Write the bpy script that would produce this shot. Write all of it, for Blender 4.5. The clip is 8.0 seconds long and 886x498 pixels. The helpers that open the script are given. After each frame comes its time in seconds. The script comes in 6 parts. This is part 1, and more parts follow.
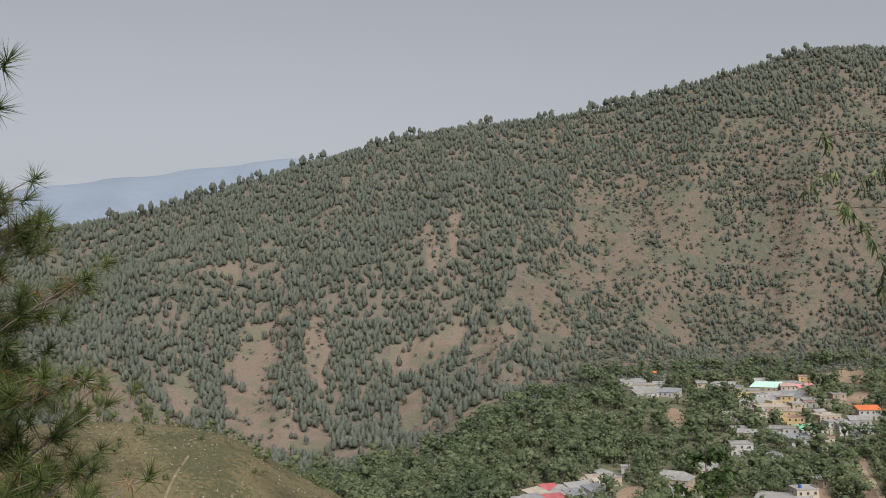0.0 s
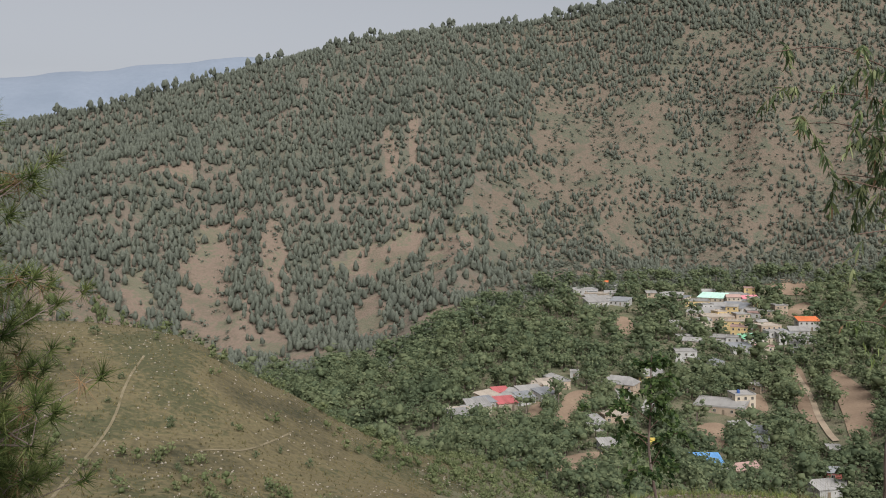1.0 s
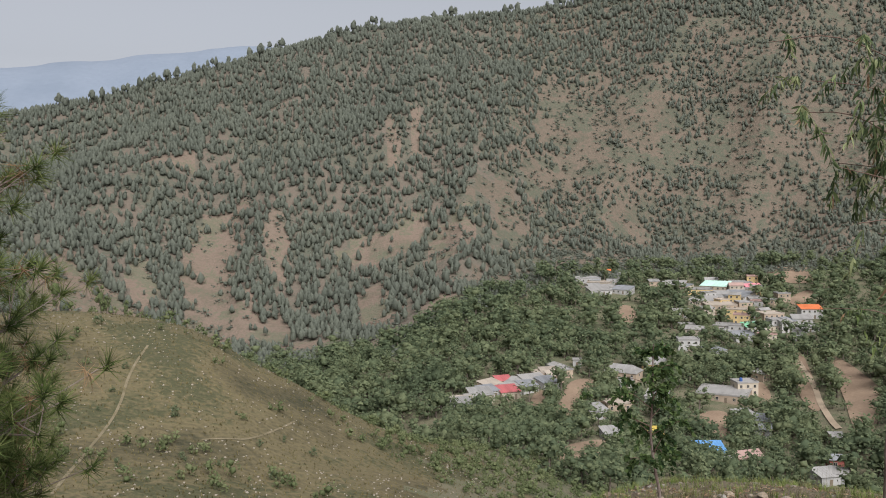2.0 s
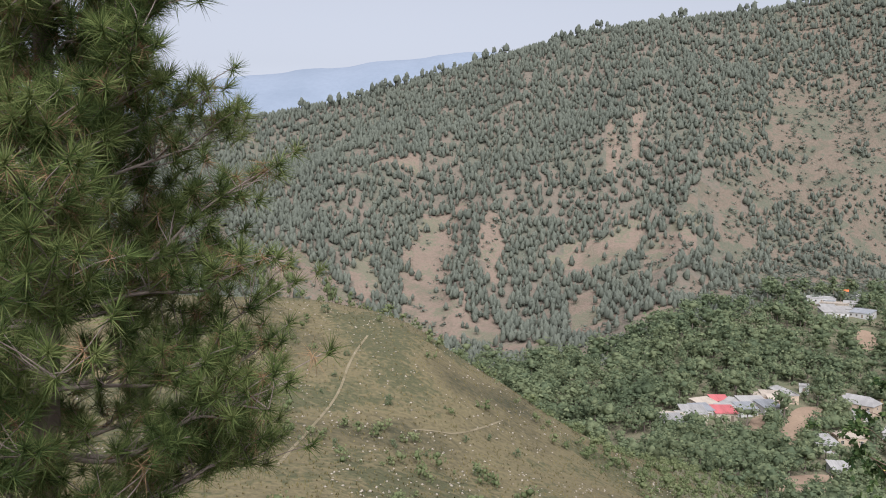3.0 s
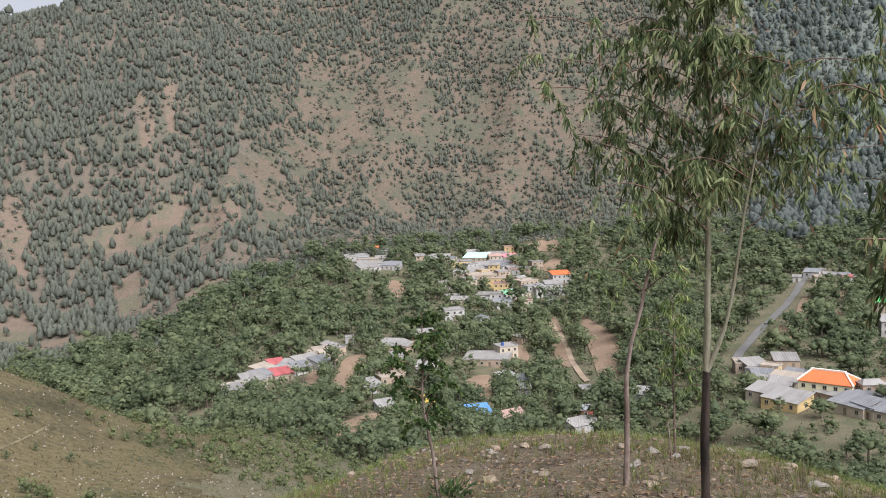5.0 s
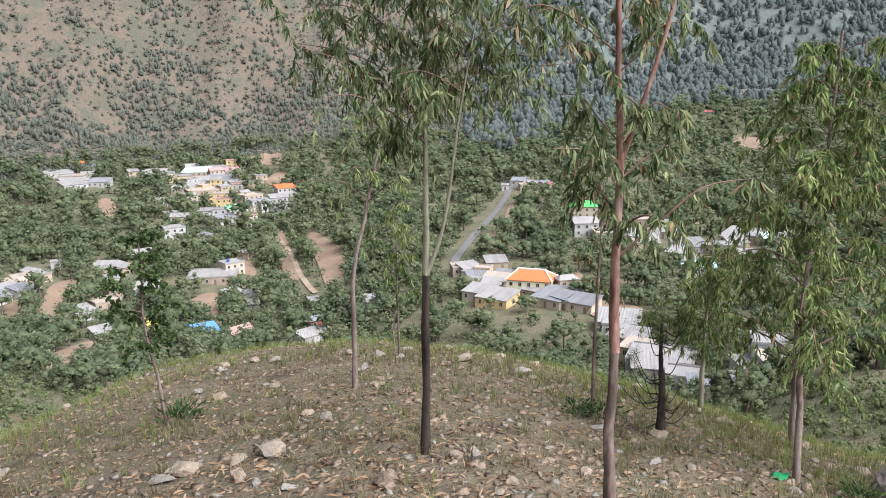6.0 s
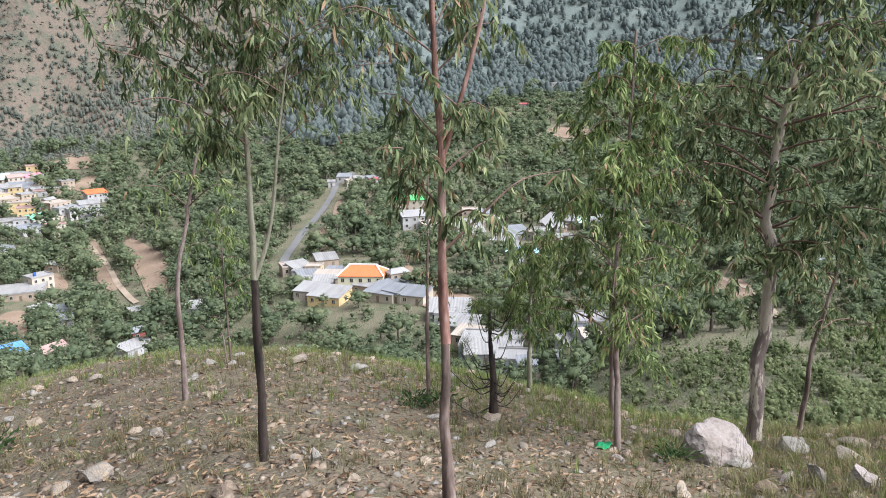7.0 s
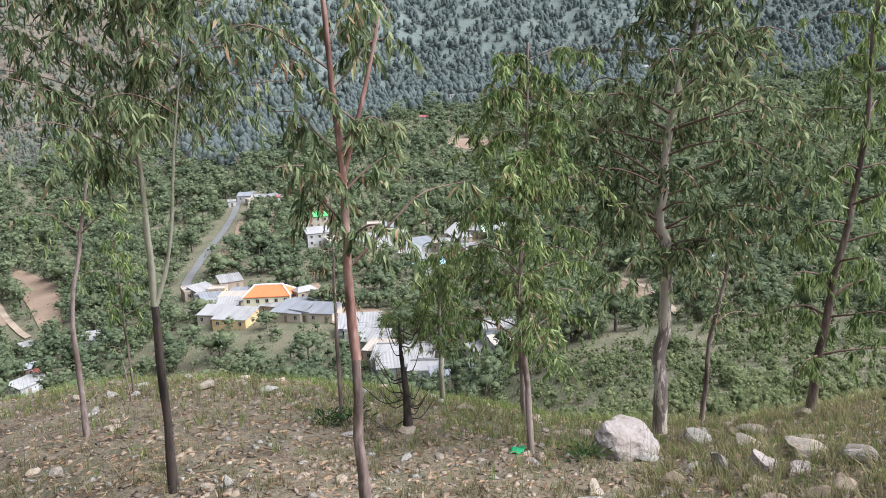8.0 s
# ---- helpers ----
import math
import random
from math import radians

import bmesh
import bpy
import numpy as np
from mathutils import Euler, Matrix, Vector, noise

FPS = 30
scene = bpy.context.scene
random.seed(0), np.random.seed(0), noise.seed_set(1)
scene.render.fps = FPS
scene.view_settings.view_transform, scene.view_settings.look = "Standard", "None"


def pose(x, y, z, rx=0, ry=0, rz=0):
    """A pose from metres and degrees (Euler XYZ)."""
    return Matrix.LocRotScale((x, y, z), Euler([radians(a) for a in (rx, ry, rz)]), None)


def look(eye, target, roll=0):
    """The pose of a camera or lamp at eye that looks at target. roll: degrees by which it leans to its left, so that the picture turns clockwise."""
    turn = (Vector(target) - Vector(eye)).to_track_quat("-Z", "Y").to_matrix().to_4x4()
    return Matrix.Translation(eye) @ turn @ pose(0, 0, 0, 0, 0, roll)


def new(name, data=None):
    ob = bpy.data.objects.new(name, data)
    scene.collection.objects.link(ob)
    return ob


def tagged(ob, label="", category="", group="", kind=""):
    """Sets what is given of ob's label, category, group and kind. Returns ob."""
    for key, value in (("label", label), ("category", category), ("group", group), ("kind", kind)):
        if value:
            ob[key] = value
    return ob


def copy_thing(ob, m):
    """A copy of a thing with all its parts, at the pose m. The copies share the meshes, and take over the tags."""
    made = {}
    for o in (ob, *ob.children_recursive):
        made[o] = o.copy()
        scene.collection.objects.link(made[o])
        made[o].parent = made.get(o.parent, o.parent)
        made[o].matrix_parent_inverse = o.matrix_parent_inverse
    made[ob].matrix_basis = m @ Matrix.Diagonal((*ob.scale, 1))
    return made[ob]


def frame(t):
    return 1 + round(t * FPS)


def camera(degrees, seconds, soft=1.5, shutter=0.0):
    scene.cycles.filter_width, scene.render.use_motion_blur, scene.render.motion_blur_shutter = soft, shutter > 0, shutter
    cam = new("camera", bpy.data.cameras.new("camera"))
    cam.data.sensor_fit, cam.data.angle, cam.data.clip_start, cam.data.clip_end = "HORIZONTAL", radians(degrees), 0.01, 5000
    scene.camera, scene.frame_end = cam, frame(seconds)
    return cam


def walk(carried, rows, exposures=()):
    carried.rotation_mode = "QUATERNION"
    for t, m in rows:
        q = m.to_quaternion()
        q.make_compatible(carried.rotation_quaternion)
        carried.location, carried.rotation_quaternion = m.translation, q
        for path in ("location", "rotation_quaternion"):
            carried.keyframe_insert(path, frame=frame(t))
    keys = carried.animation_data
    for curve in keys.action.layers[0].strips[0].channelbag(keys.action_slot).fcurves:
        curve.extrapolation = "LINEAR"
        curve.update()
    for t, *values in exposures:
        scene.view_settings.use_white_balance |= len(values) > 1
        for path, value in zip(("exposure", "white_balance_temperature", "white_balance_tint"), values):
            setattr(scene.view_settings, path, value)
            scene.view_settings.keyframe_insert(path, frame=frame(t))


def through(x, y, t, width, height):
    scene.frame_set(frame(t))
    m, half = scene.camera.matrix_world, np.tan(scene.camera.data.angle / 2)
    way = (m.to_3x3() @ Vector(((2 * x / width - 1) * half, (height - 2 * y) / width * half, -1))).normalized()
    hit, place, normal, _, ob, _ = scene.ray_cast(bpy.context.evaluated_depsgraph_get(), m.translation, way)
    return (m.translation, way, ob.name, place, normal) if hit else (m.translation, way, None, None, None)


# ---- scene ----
# ---- camera: a phone held at eye height, panned from the ridge down to the village ----
cam = camera(57.0, 8.0, soft=1.0)
walk(cam, [
    (0, pose(0.03, 0.1, 1.615, 93.54, 2.14, -2.29)),
    (0.5, pose(0.033, 0.11, 1.613, 89.28, 1.37, -3.64)),
    (1, pose(0.04, 0.13, 1.61, 86.93, 0.85, -5.24)),
    (1.2, pose(0.04, 0.125, 1.611, 86.46, 0.76, -7.40)),
    (2.3, pose(0.037, 0.1, 1.62, 86.18, 0.87, -2.37)),
    (2.5, pose(0.039, 0.1, 1.62, 86.23, 0.51, 0.55)),
    (3, pose(0.041, 0.11, 1.612, 86.50, -0.80, 9.98)),
    (3.2, pose(0.044, 0.12, 1.607, 86.61, -1.51, 8.35)),
    (3.5, pose(0.046, 0.12, 1.6, 87.16, -2.33, -6.14)),
    (4, pose(0.03, 0.094, 1.59, 91.78, -2.57, -12.95)),
    (4.2, pose(0.027, 0.083, 1.585, 92.72, -2.42, -13.26)),
    (5.3, pose(0.02, 0.044, 1.575, 80.75, 3.19, -27.14)),
    (5.5, pose(0.022, 0.04, 1.572, 79.73, 2.37, -32.08)),
    (6, pose(0.015, 0.03, 1.575, 77.68, 0.76, -40.46)),
    (6.5, pose(0, 0, 1.597, 77.18, 0.11, -48.31)),
    (7, pose(-0.01, -0.003, 1.604, 77.16, 1.20, -52.75)),
    (7.5, pose(-0.01, -0.005, 1.602, 77.55, 2.26, -55.35)),
    (8, pose(-0.02, -0.02, 1.61, 77.85, 2.57, -59.75)),
], exposures=[(0, 0.64, 6050, 12), (1.0, 0.66, 6050, 12), (2.5, 0.88, 5850, 14), (3.0, 1.1, 5750, 15), (3.5, 1.1, 5750, 14), (4.0, 0.58, 5900, 15), (4.2, 0.6, 5900, 15), (5.3, 1.24, 5850, 16), (6.5, 1.5, 5600, 14), (8, 1.58, 5500, 14)])

# ---- light: thin haze, a weak soft sun from behind the viewpoint, pale sky ----
SUN_AZ, SUN_EL = 165.0, 48.0
world = bpy.data.worlds.new("hazy_sky")
scene.world = world
world.use_nodes = True
wn = world.node_tree
wn.nodes.clear()
sky = wn.nodes.new("ShaderNodeTexSky")
sky.sky_type, sky.sun_disc = "NISHITA", False
sky.sun_elevation, sky.sun_rotation = radians(SUN_EL), radians(SUN_AZ)
sky.air_density, sky.dust_density, sky.ozone_density = 1.6, 2.0, 1.0
pale = wn.nodes.new("ShaderNodeHueSaturation")
pale.inputs["Saturation"].default_value = 0.08
bg = wn.nodes.new("ShaderNodeBackground")
bg.inputs["Strength"].default_value = 0.058
wout = wn.nodes.new("ShaderNodeOutputWorld")
wn.links.new(sky.outputs[0], pale.inputs["Color"])
wn.links.new(pale.outputs[0], bg.inputs["Color"])
wn.links.new(bg.outputs[0], wout.inputs[0])

sun_data = bpy.data.lights.new("sun", "SUN")
sun_data.energy, sun_data.angle, sun_data.color = 3.45, radians(60), (1.0, 0.95, 0.87)
sun = new("sun", sun_data)
sun.matrix_world = look((0, 0, 0), (-math.sin(radians(SUN_AZ)), -math.cos(radians(SUN_AZ)), -math.tan(radians(SUN_EL))))


# ---- materials ----
def material(name, colours, scale=1.0, fine=8.0, rough=0.9, bump=0.3, vary=0.0, island=0.0, metal=0.0, stretch=(1, 1, 1), depth=0.02, shine=0.25):
    """A weathered surface: colours blended by a broad and a fine noise, with relief from the fine one."""
    m = bpy.data.materials.new(name)
    m.use_nodes = True
    nt, n, l = m.node_tree, m.node_tree.nodes, m.node_tree.links
    b = n["Principled BSDF"]
    b.inputs["Roughness"].default_value, b.inputs["Metallic"].default_value = rough, metal
    b.inputs["Specular IOR Level"].default_value = shine
    tc = n.new("ShaderNodeTexCoord")
    mp = n.new("ShaderNodeMapping")
    mp.inputs["Scale"].default_value = stretch
    l.new(tc.outputs["Object"], mp.inputs["Vector"])
    broad, tiny = n.new("ShaderNodeTexNoise"), n.new("ShaderNodeTexNoise")
    for node, s, d in ((broad, scale, 5.0), (tiny, fine, 6.0)):
        node.inputs["Scale"].default_value, node.inputs["Detail"].default_value = s, d
        l.new(mp.outputs[0], node.inputs["Vector"])
    mix = n.new("ShaderNodeMath")
    mix.operation = "MULTIPLY_ADD"
    l.new(tiny.outputs["Fac"], mix.inputs[0])
    mix.inputs[1].default_value = 0.45
    half = n.new("ShaderNodeMath")
    half.operation = "MULTIPLY_ADD"
    l.new(broad.outputs["Fac"], half.inputs[0])
    half.inputs[1].default_value, half.inputs[2].default_value = 1.1, -0.27
    l.new(half.outputs[0], mix.inputs[2])
    fac = mix.outputs[0]
    for amount, kind in ((vary, "ShaderNodeObjectInfo"), (island, "ShaderNodeNewGeometry")):
        if amount:
            info = n.new(kind)
            add = n.new("ShaderNodeMath")
            add.operation = "MULTIPLY_ADD"
            l.new(info.outputs["Random" if kind == "ShaderNodeObjectInfo" else "Random Per Island"], add.inputs[0])
            add.inputs[1].default_value = amount
            off = n.new("ShaderNodeMath")
            off.operation = "SUBTRACT"
            off.inputs[1].default_value = amount / 2
            l.new(fac, off.inputs[0])
            l.new(off.outputs[0], add.inputs[2])
            fac = add.outputs[0]
    ramp = n.new("ShaderNodeValToRGB")
    els = ramp.color_ramp.elements
    while len(els) < len(colours):
        els.new(0.5)
    for i, c in enumerate(colours):
        els[i].position = 0.25 + 0.5 * i / max(1, len(colours) - 1)
        els[i].color = (*c, 1)
    l.new(fac, ramp.inputs[0])
    l.new(ramp.outputs[0], b.inputs["Base Color"])
    if bump:
        bp = n.new("ShaderNodeBump")
        bp.inputs["Strength"].default_value, bp.inputs["Distance"].default_value = bump, depth
        l.new(tiny.outputs["Fac"], bp.inputs["Height"])
        l.new(bp.outputs[0], b.inputs["Normal"])
    return m


def leafy(name, colours, scale, fine, island=0.35, through=0.25, rough=1.0, shine=0.0, bump=0.0, depth=0.5):
    """Foliage that lets a part of the light through."""
    m = material(name, colours, scale, fine, rough, bump, 0.0, island, shine=shine, depth=depth)
    n, l = m.node_tree.nodes, m.node_tree.links
    b, out = n["Principled BSDF"], n["Material Output"]
    tr = n.new("ShaderNodeBsdfTranslucent")
    l.new(b.inputs["Base Color"].links[0].from_socket, tr.inputs["Color"])
    mx = n.new("ShaderNodeMixShader")
    mx.inputs[0].default_value = through
    l.new(b.outputs[0], mx.inputs[1])
    l.new(tr.outputs[0], mx.inputs[2])
    l.new(mx.outputs[0], out.inputs[0])
    return m


M_STONY = material("stony_soil", [(0.057, 0.0432, 0.0285), (0.106, 0.0828, 0.0534), (0.156, 0.125, 0.0819), (0.092, 0.0828, 0.0469), (0.135, 0.11, 0.0718)], 1.6, 22, 0.95, 1.0, depth=0.05)
M_DRY = material("dry_grass_slope", [(0.0458, 0.044, 0.0229), (0.088, 0.0739, 0.0387), (0.13, 0.106, 0.0546), (0.0581, 0.0598, 0.0282), (0.111, 0.0915, 0.0475)], 0.05, 1.2, 0.95, 0.9, depth=0.5)
M_VALLEY = material("valley_soil", [(0.08, 0.088, 0.046), (0.112, 0.11, 0.062), (0.15, 0.13, 0.083), (0.088, 0.096, 0.052), (0.128, 0.122, 0.07)], 0.07, 2.2, 0.95, 0.9, depth=0.5)
M_SLOPE = material("pine_litter_slope", [(0.08, 0.083, 0.06), (0.098, 0.09, 0.067), (0.125, 0.1, 0.077), (0.085, 0.087, 0.062), (0.11, 0.096, 0.072)], 0.016, 0.3, 0.95, 0.7, depth=2.0)
M_CLEARING = material("bare_clearing", [(0.0977, 0.1, 0.0651), (0.121, 0.0986, 0.0707), (0.156, 0.115, 0.0874), (0.106, 0.104, 0.0679), (0.138, 0.111, 0.0791)], 0.03, 0.4, 0.95, 0.7, depth=1.5)
# bluish floor: haze over the eastern slope is put into the base colour
M_FLOOR_HAZE = material("haze_tinted_floor", [(0.09, 0.108, 0.096), (0.103, 0.12, 0.104), (0.118, 0.13, 0.11)], 0.02, 0.3, 0.95, 0.6, depth=2.0)
M_FLANK = material("scrubby_flank", [(0.0766, 0.0818, 0.0557), (0.0983, 0.0861, 0.0609), (0.131, 0.1, 0.074), (0.08, 0.0844, 0.0574), (0.11, 0.0922, 0.0661)], 0.03, 0.35, 0.95, 0.8, depth=2.0)
# the range's blue is aerial haze held in its base colour
M_HAZE_BLUE = material("haze_blue_ridge", [(0.145, 0.172, 0.21), (0.178, 0.205, 0.245)], 0.004, 0.05, 1.0, 0.3, depth=4.0)
# paler and greyer than real needles: the veil of haze is in the colour
M_PINE_HAZE = leafy("haze_paled_foliage", [(0.188, 0.204, 0.164), (0.21, 0.226, 0.18), (0.232, 0.247, 0.196)], 0.02, 0.7, 0.4, 0.6)
# blue-grey lift of distant haze is mixed into these leaf colours
M_EAST = leafy("haze_tinted_foliage", [(0.162, 0.192, 0.178), (0.182, 0.212, 0.195), (0.205, 0.232, 0.212)], 0.015, 0.5, 0.4, 0.6)
M_BARKFAR = material("far_bark", [(0.1, 0.08, 0.065), (0.17, 0.14, 0.11)], 0.3, 3, 0.95, 0.0)
M_BROAD = leafy("broadleaf_foliage", [(0.122, 0.154, 0.09), (0.158, 0.19, 0.105), (0.215, 0.242, 0.132)], 0.03, 1.3, 0.5, 0.52)
M_SHRUB = leafy("shrub_foliage", [(0.125, 0.152, 0.072), (0.17, 0.2, 0.094), (0.225, 0.245, 0.122)], 0.08, 2.0, 0.45, 0.5)


# ---- mesh helpers ----
def mesh_object(name, verts, faces, mats, index=None, smooth=False):
    """A mesh of triangles or quads from arrays."""
    verts, faces = np.asarray(verts, float), np.asarray(faces, int)
    me = bpy.data.meshes.new(name)
    k = faces.shape[1]
    me.vertices.add(len(verts))
    me.vertices.foreach_set("co", verts.ravel())
    me.loops.add(faces.size)
    me.loops.foreach_set("vertex_index", faces.ravel().astype(np.int32))
    me.polygons.add(len(faces))
    me.polygons.foreach_set("loop_start", np.arange(0, faces.size, k, dtype=np.int32))
    for m in mats:
        me.materials.append(m)
    if index is not None:
        me.polygons.foreach_set("material_index", np.asarray(index, np.int32))
    if smooth:
        me.polygons.foreach_set("use_smooth", np.ones(len(faces), bool))
    me.update(calc_edges=True)
    me.validate()
    return new(name, me)


def part(name, bm, mat, parent, label=""):
    """Links a bmesh as one mesh object under a thing or a part."""
    me = bpy.data.meshes.new(name)
    bm.to_mesh(me)
    bm.free()
    me.materials.append(mat)
    ob = new(name, me)
    ob.parent = parent
    return tagged(ob, label)


def smooth_step(x, a, b):
    t = np.clip((x - a) / (b - a), 0, 1)
    return t * t * (3 - 2 * t)


def value_noise(x, y, seed=0):
    """Smooth noise in -1..1 on a plane."""
    x, y = np.asarray(x, float), np.asarray(y, float)
    xi, yi = np.floor(x).astype(np.int64), np.floor(y).astype(np.int64)
    fx, fy = x - xi, y - yi
    fx, fy = fx * fx * (3 - 2 * fx), fy * fy * (3 - 2 * fy)

    def h(i, j):
        v = (i * 374761393 + j * 668265263 + seed * 974634777) & 0xFFFFFFFF
        v = ((v ^ (v >> 13)) * 1274126177) & 0xFFFFFFFF
        return ((v ^ (v >> 16)) & 0xFFFF) / 32767.5 - 1

    a, b, c, d = h(xi, yi), h(xi + 1, yi), h(xi, yi + 1), h(xi + 1, yi + 1)
    return (a * (1 - fx) + b * fx) * (1 - fy) + (c * (1 - fx) + d * fx) * fy


def fractal(x, y, seed=0, octaves=4):
    return sum(value_noise(x * 2 ** k, y * 2 ** k, seed + k) * 0.5 ** k for k in range(octaves))


# ---- the lie of the land: sections outwards from the viewpoint. Bearing (degrees clockwise from
# ahead), then distance and height of: brow of the near hill, its foot, lower slope, spur or
# terrace, valley bottom, foot of the mountain, crest ----
RIDGE_WEST = (
    (-180, 10, 2.5, 60, 12.2, 120, 27.1, 200, 47.8, 280, 71.4, 400, 101.3, 600, 138.5),
    (-90, 8, -0.8, 60, -6.8, 120, -11.0, 180, -17.3, 250, -29.1, 400, -33.4, 1000, 104.1),
    (-60, 8, -2.4, 50, -18.6, 90, -20.8, 145, -13.6, 230, -47.3, 420, -64.9, 1000, 95.2),
    (-35, 8, -2.56, 55, -22.9, 90, -22.5, 145, -13.6, 230, -77.6, 420, -64.9, 1000, 82.1),
    (-23, 8, -2.56, 55, -22.9, 90, -22.5, 145, -15.7, 230, -82.1, 420, -72.5, 1000, 92.6),
    (-16, 8, -2.56, 55, -24.0, 90, -24.2, 140, -17.0, 230, -82.1, 425, -81.0, 1010, 121.0),
    (-12, 8, -2.56, 55, -25.2, 90, -25.9, 135, -18.6, 230, -82.1, 430, -89.8, 1020, 143.1),
    (-8, 8, -2.56, 55, -26.4, 88, -28.2, 130, -25.2, 230, -82.1, 430, -89.8, 1030, 167.0),
)
VALLEY_MID = (
    (-2, 9, -2.88, 55, -27.6, 88, -31.2, 130, -34.0, 220, -83.4, 430, -88.2, 1050, 201.0),
    (2, 10, -3.0, 55, -27.6, 90, -32.9, 140, -41.2, 230, -75.1, 430, -80.4, 1050, 214.0),
    (8, 11.6, -3.25, 60, -30.3, 100, -37.8, 160, -51.2, 300, -78.0, 500, -66.9, 1080, 230.0),
    (14, 13, -3.45, 70, -35.6, 120, -46.9, 180, -62.1, 300, -78.8, 600, -62.5, 1100, 243.0),
    (20, 15, -3.67, 80, -40.9, 140, -57.8, 200, -71.2, 300, -84.4, 640, -61.2, 1100, 264.0),
    (28, 14.5, -3.33, 80, -40.9, 150, -65.2, 220, -80.7, 300, -87.3, 680, -61.5, 1150, 306.5),
    (31, 14.2, -3.22, 80, -40.9, 150, -65.2, 220, -80.7, 310, -84.0, 684, -59.5, 1168, 296.0),
    (36, 13.5, -3.04, 80, -40.9, 150, -65.2, 220, -80.7, 330, -77.6, 690, -56.3, 1200, 288.6),
)
VALLEY_EAST = (
    (45, 12.5, -3.0, 80, -40.9, 140, -60.7, 190, -71.3, 280, -72.4, 600, -56.2, 1400, 308.1),
    (58, 11, -3.03, 70, -37.2, 130, -59.0, 180, -69.3, 280, -70.8, 800, -33.3, 1600, 322.8),
    (68, 9.5, -2.8, 50, -26.1, 100, -42.9, 150, -50.0, 280, -65.6, 850, -28.1, 1600, 308.3),
    (78, 9, -2.52, 40, -19.7, 80, -32.4, 130, -43.2, 280, -57.9, 880, -21.4, 1650, 302.9),
    (90, 8, -1.6, 40, -17.9, 80, -30.7, 130, -40.6, 280, -52.8, 900, -14.1, 1650, 288.1),
    (120, 8, 0, 40, -6.9, 80, -12.5, 130, -16.7, 280, -18.0, 900, 33.0, 1600, 250.7),
    (180, 10, 2.5, 60, 12.2, 120, 27.1, 200, 47.8, 280, 71.4, 400, 101.3, 600, 138.5),
)

SECTIONS = np.array(RIDGE_WEST + VALLEY_MID + VALLEY_EAST)
# the range beyond, coloured haze-blue: bearing and height of its crest at 3400 m
RANGE_AZ = np.array((-180, -60, -35, -23, -19.5, -17, -12, -8, -5, 2, 10, 180))
RANGE_Z = np.array((150, 350, 410, 478, 532, 526, 580, 606, 600, 560, 320, 150))

AZ = np.concatenate([np.arange(-180, -44, 3.0), np.arange(-44, 96, 0.34), np.arange(96, 181, 3.0)])
R = np.concatenate([[0.004], np.geomspace(0.4, 4800, 350)])


def section_at(az):
    """The section's knots at a bearing, eased between the given ones."""
    i = np.clip(np.searchsorted(SECTIONS[:, 0], az, "right") - 1, 0, len(SECTIONS) - 2)
    t = (az - SECTIONS[i, 0]) / (SECTIONS[i + 1, 0] - SECTIONS[i, 0])
    s = (1 - t) * SECTIONS[i] + t * SECTIONS[i + 1]
    r, z = list(s[1::2]), list(s[2::2])
    crest_r, crest_z = r[-1], z[-1]
    r = [0.0, r[0] * 0.55] + r + [crest_r * 1.12, 2300, 3400, 4800]
    z = [0.0, z[0] * 0.53] + z + [crest_z - 45, crest_z * 0.3, np.interp(az, RANGE_AZ, RANGE_Z), 100]
    return np.array(r), np.array(z)


def pchip(xk, yk, x):
    """Monotone cubic through the knots."""
    h, d = np.diff(xk), np.diff(yk) / np.diff(xk)
    m = np.zeros(len(xk))
    same = d[:-1] * d[1:] > 0
    w1, w2 = 2 * h[1:] + h[:-1], h[1:] + 2 * h[:-1]
    inner = np.where(same, (w1 + w2) / (w1 / np.where(d[:-1] == 0, 1, d[:-1]) + w2 / np.where(d[1:] == 0, 1, d[1:])), 0)
    m[1:-1] = inner
    m[0], m[-1] = d[0], d[-1]
    i = np.clip(np.searchsorted(xk, x, "right") - 1, 0, len(xk) - 2)
    t = (x - xk[i]) / h[i]
    return ((2 * t ** 3 - 3 * t ** 2 + 1) * yk[i] + (t ** 3 - 2 * t ** 2 + t) * h[i] * m[i]
            + (-2 * t ** 3 + 3 * t ** 2) * yk[i + 1] + (t ** 3 - t ** 2) * h[i] * m[i + 1])


GRID = np.zeros((len(AZ), len(R)))
FOOT, CREST = np.zeros(len(AZ)), np.zeros(len(AZ))
for a, az in enumerate(AZ):
    rk, zk = section_at(az)
    GRID[a] = pchip(rk, zk, R)
    FOOT[a], CREST[a] = rk[7], rk[8]
# soften the land between the sections
fine = np.where(np.diff(AZ, append=AZ[-1] + 3) < 1)[0]
soft_z = np.concatenate([np.repeat(GRID[fine[:1]], 9, 0), GRID[fine], np.repeat(GRID[fine[-1:]], 9, 0)])
bell = np.hanning(21)[1:-1]
soft_z = sum(w * soft_z[k:k + len(fine)] for k, w in enumerate(bell / bell.sum()))
GRID[fine] += (soft_z - GRID[fine]) * np.where(R < 40, 0.6, 1.0)
AA, RR = np.meshgrid(np.radians(AZ), R, indexing="ij")
GX, GY = RR * np.sin(AA), RR * np.cos(AA)
up = (RR - FOOT[:, None]) / (CREST - FOOT)[:, None]
# ribs and gullies run down the mountain, slanting to the west
rib = 1 - 2 * np.abs(fractal(np.degrees(AA) / 9 + up * 1.3, up * 0.9, 11, 3))
face = smooth_step(up, 0.0, 0.3) * (1 - smooth_step(up, 0.75, 1.0))
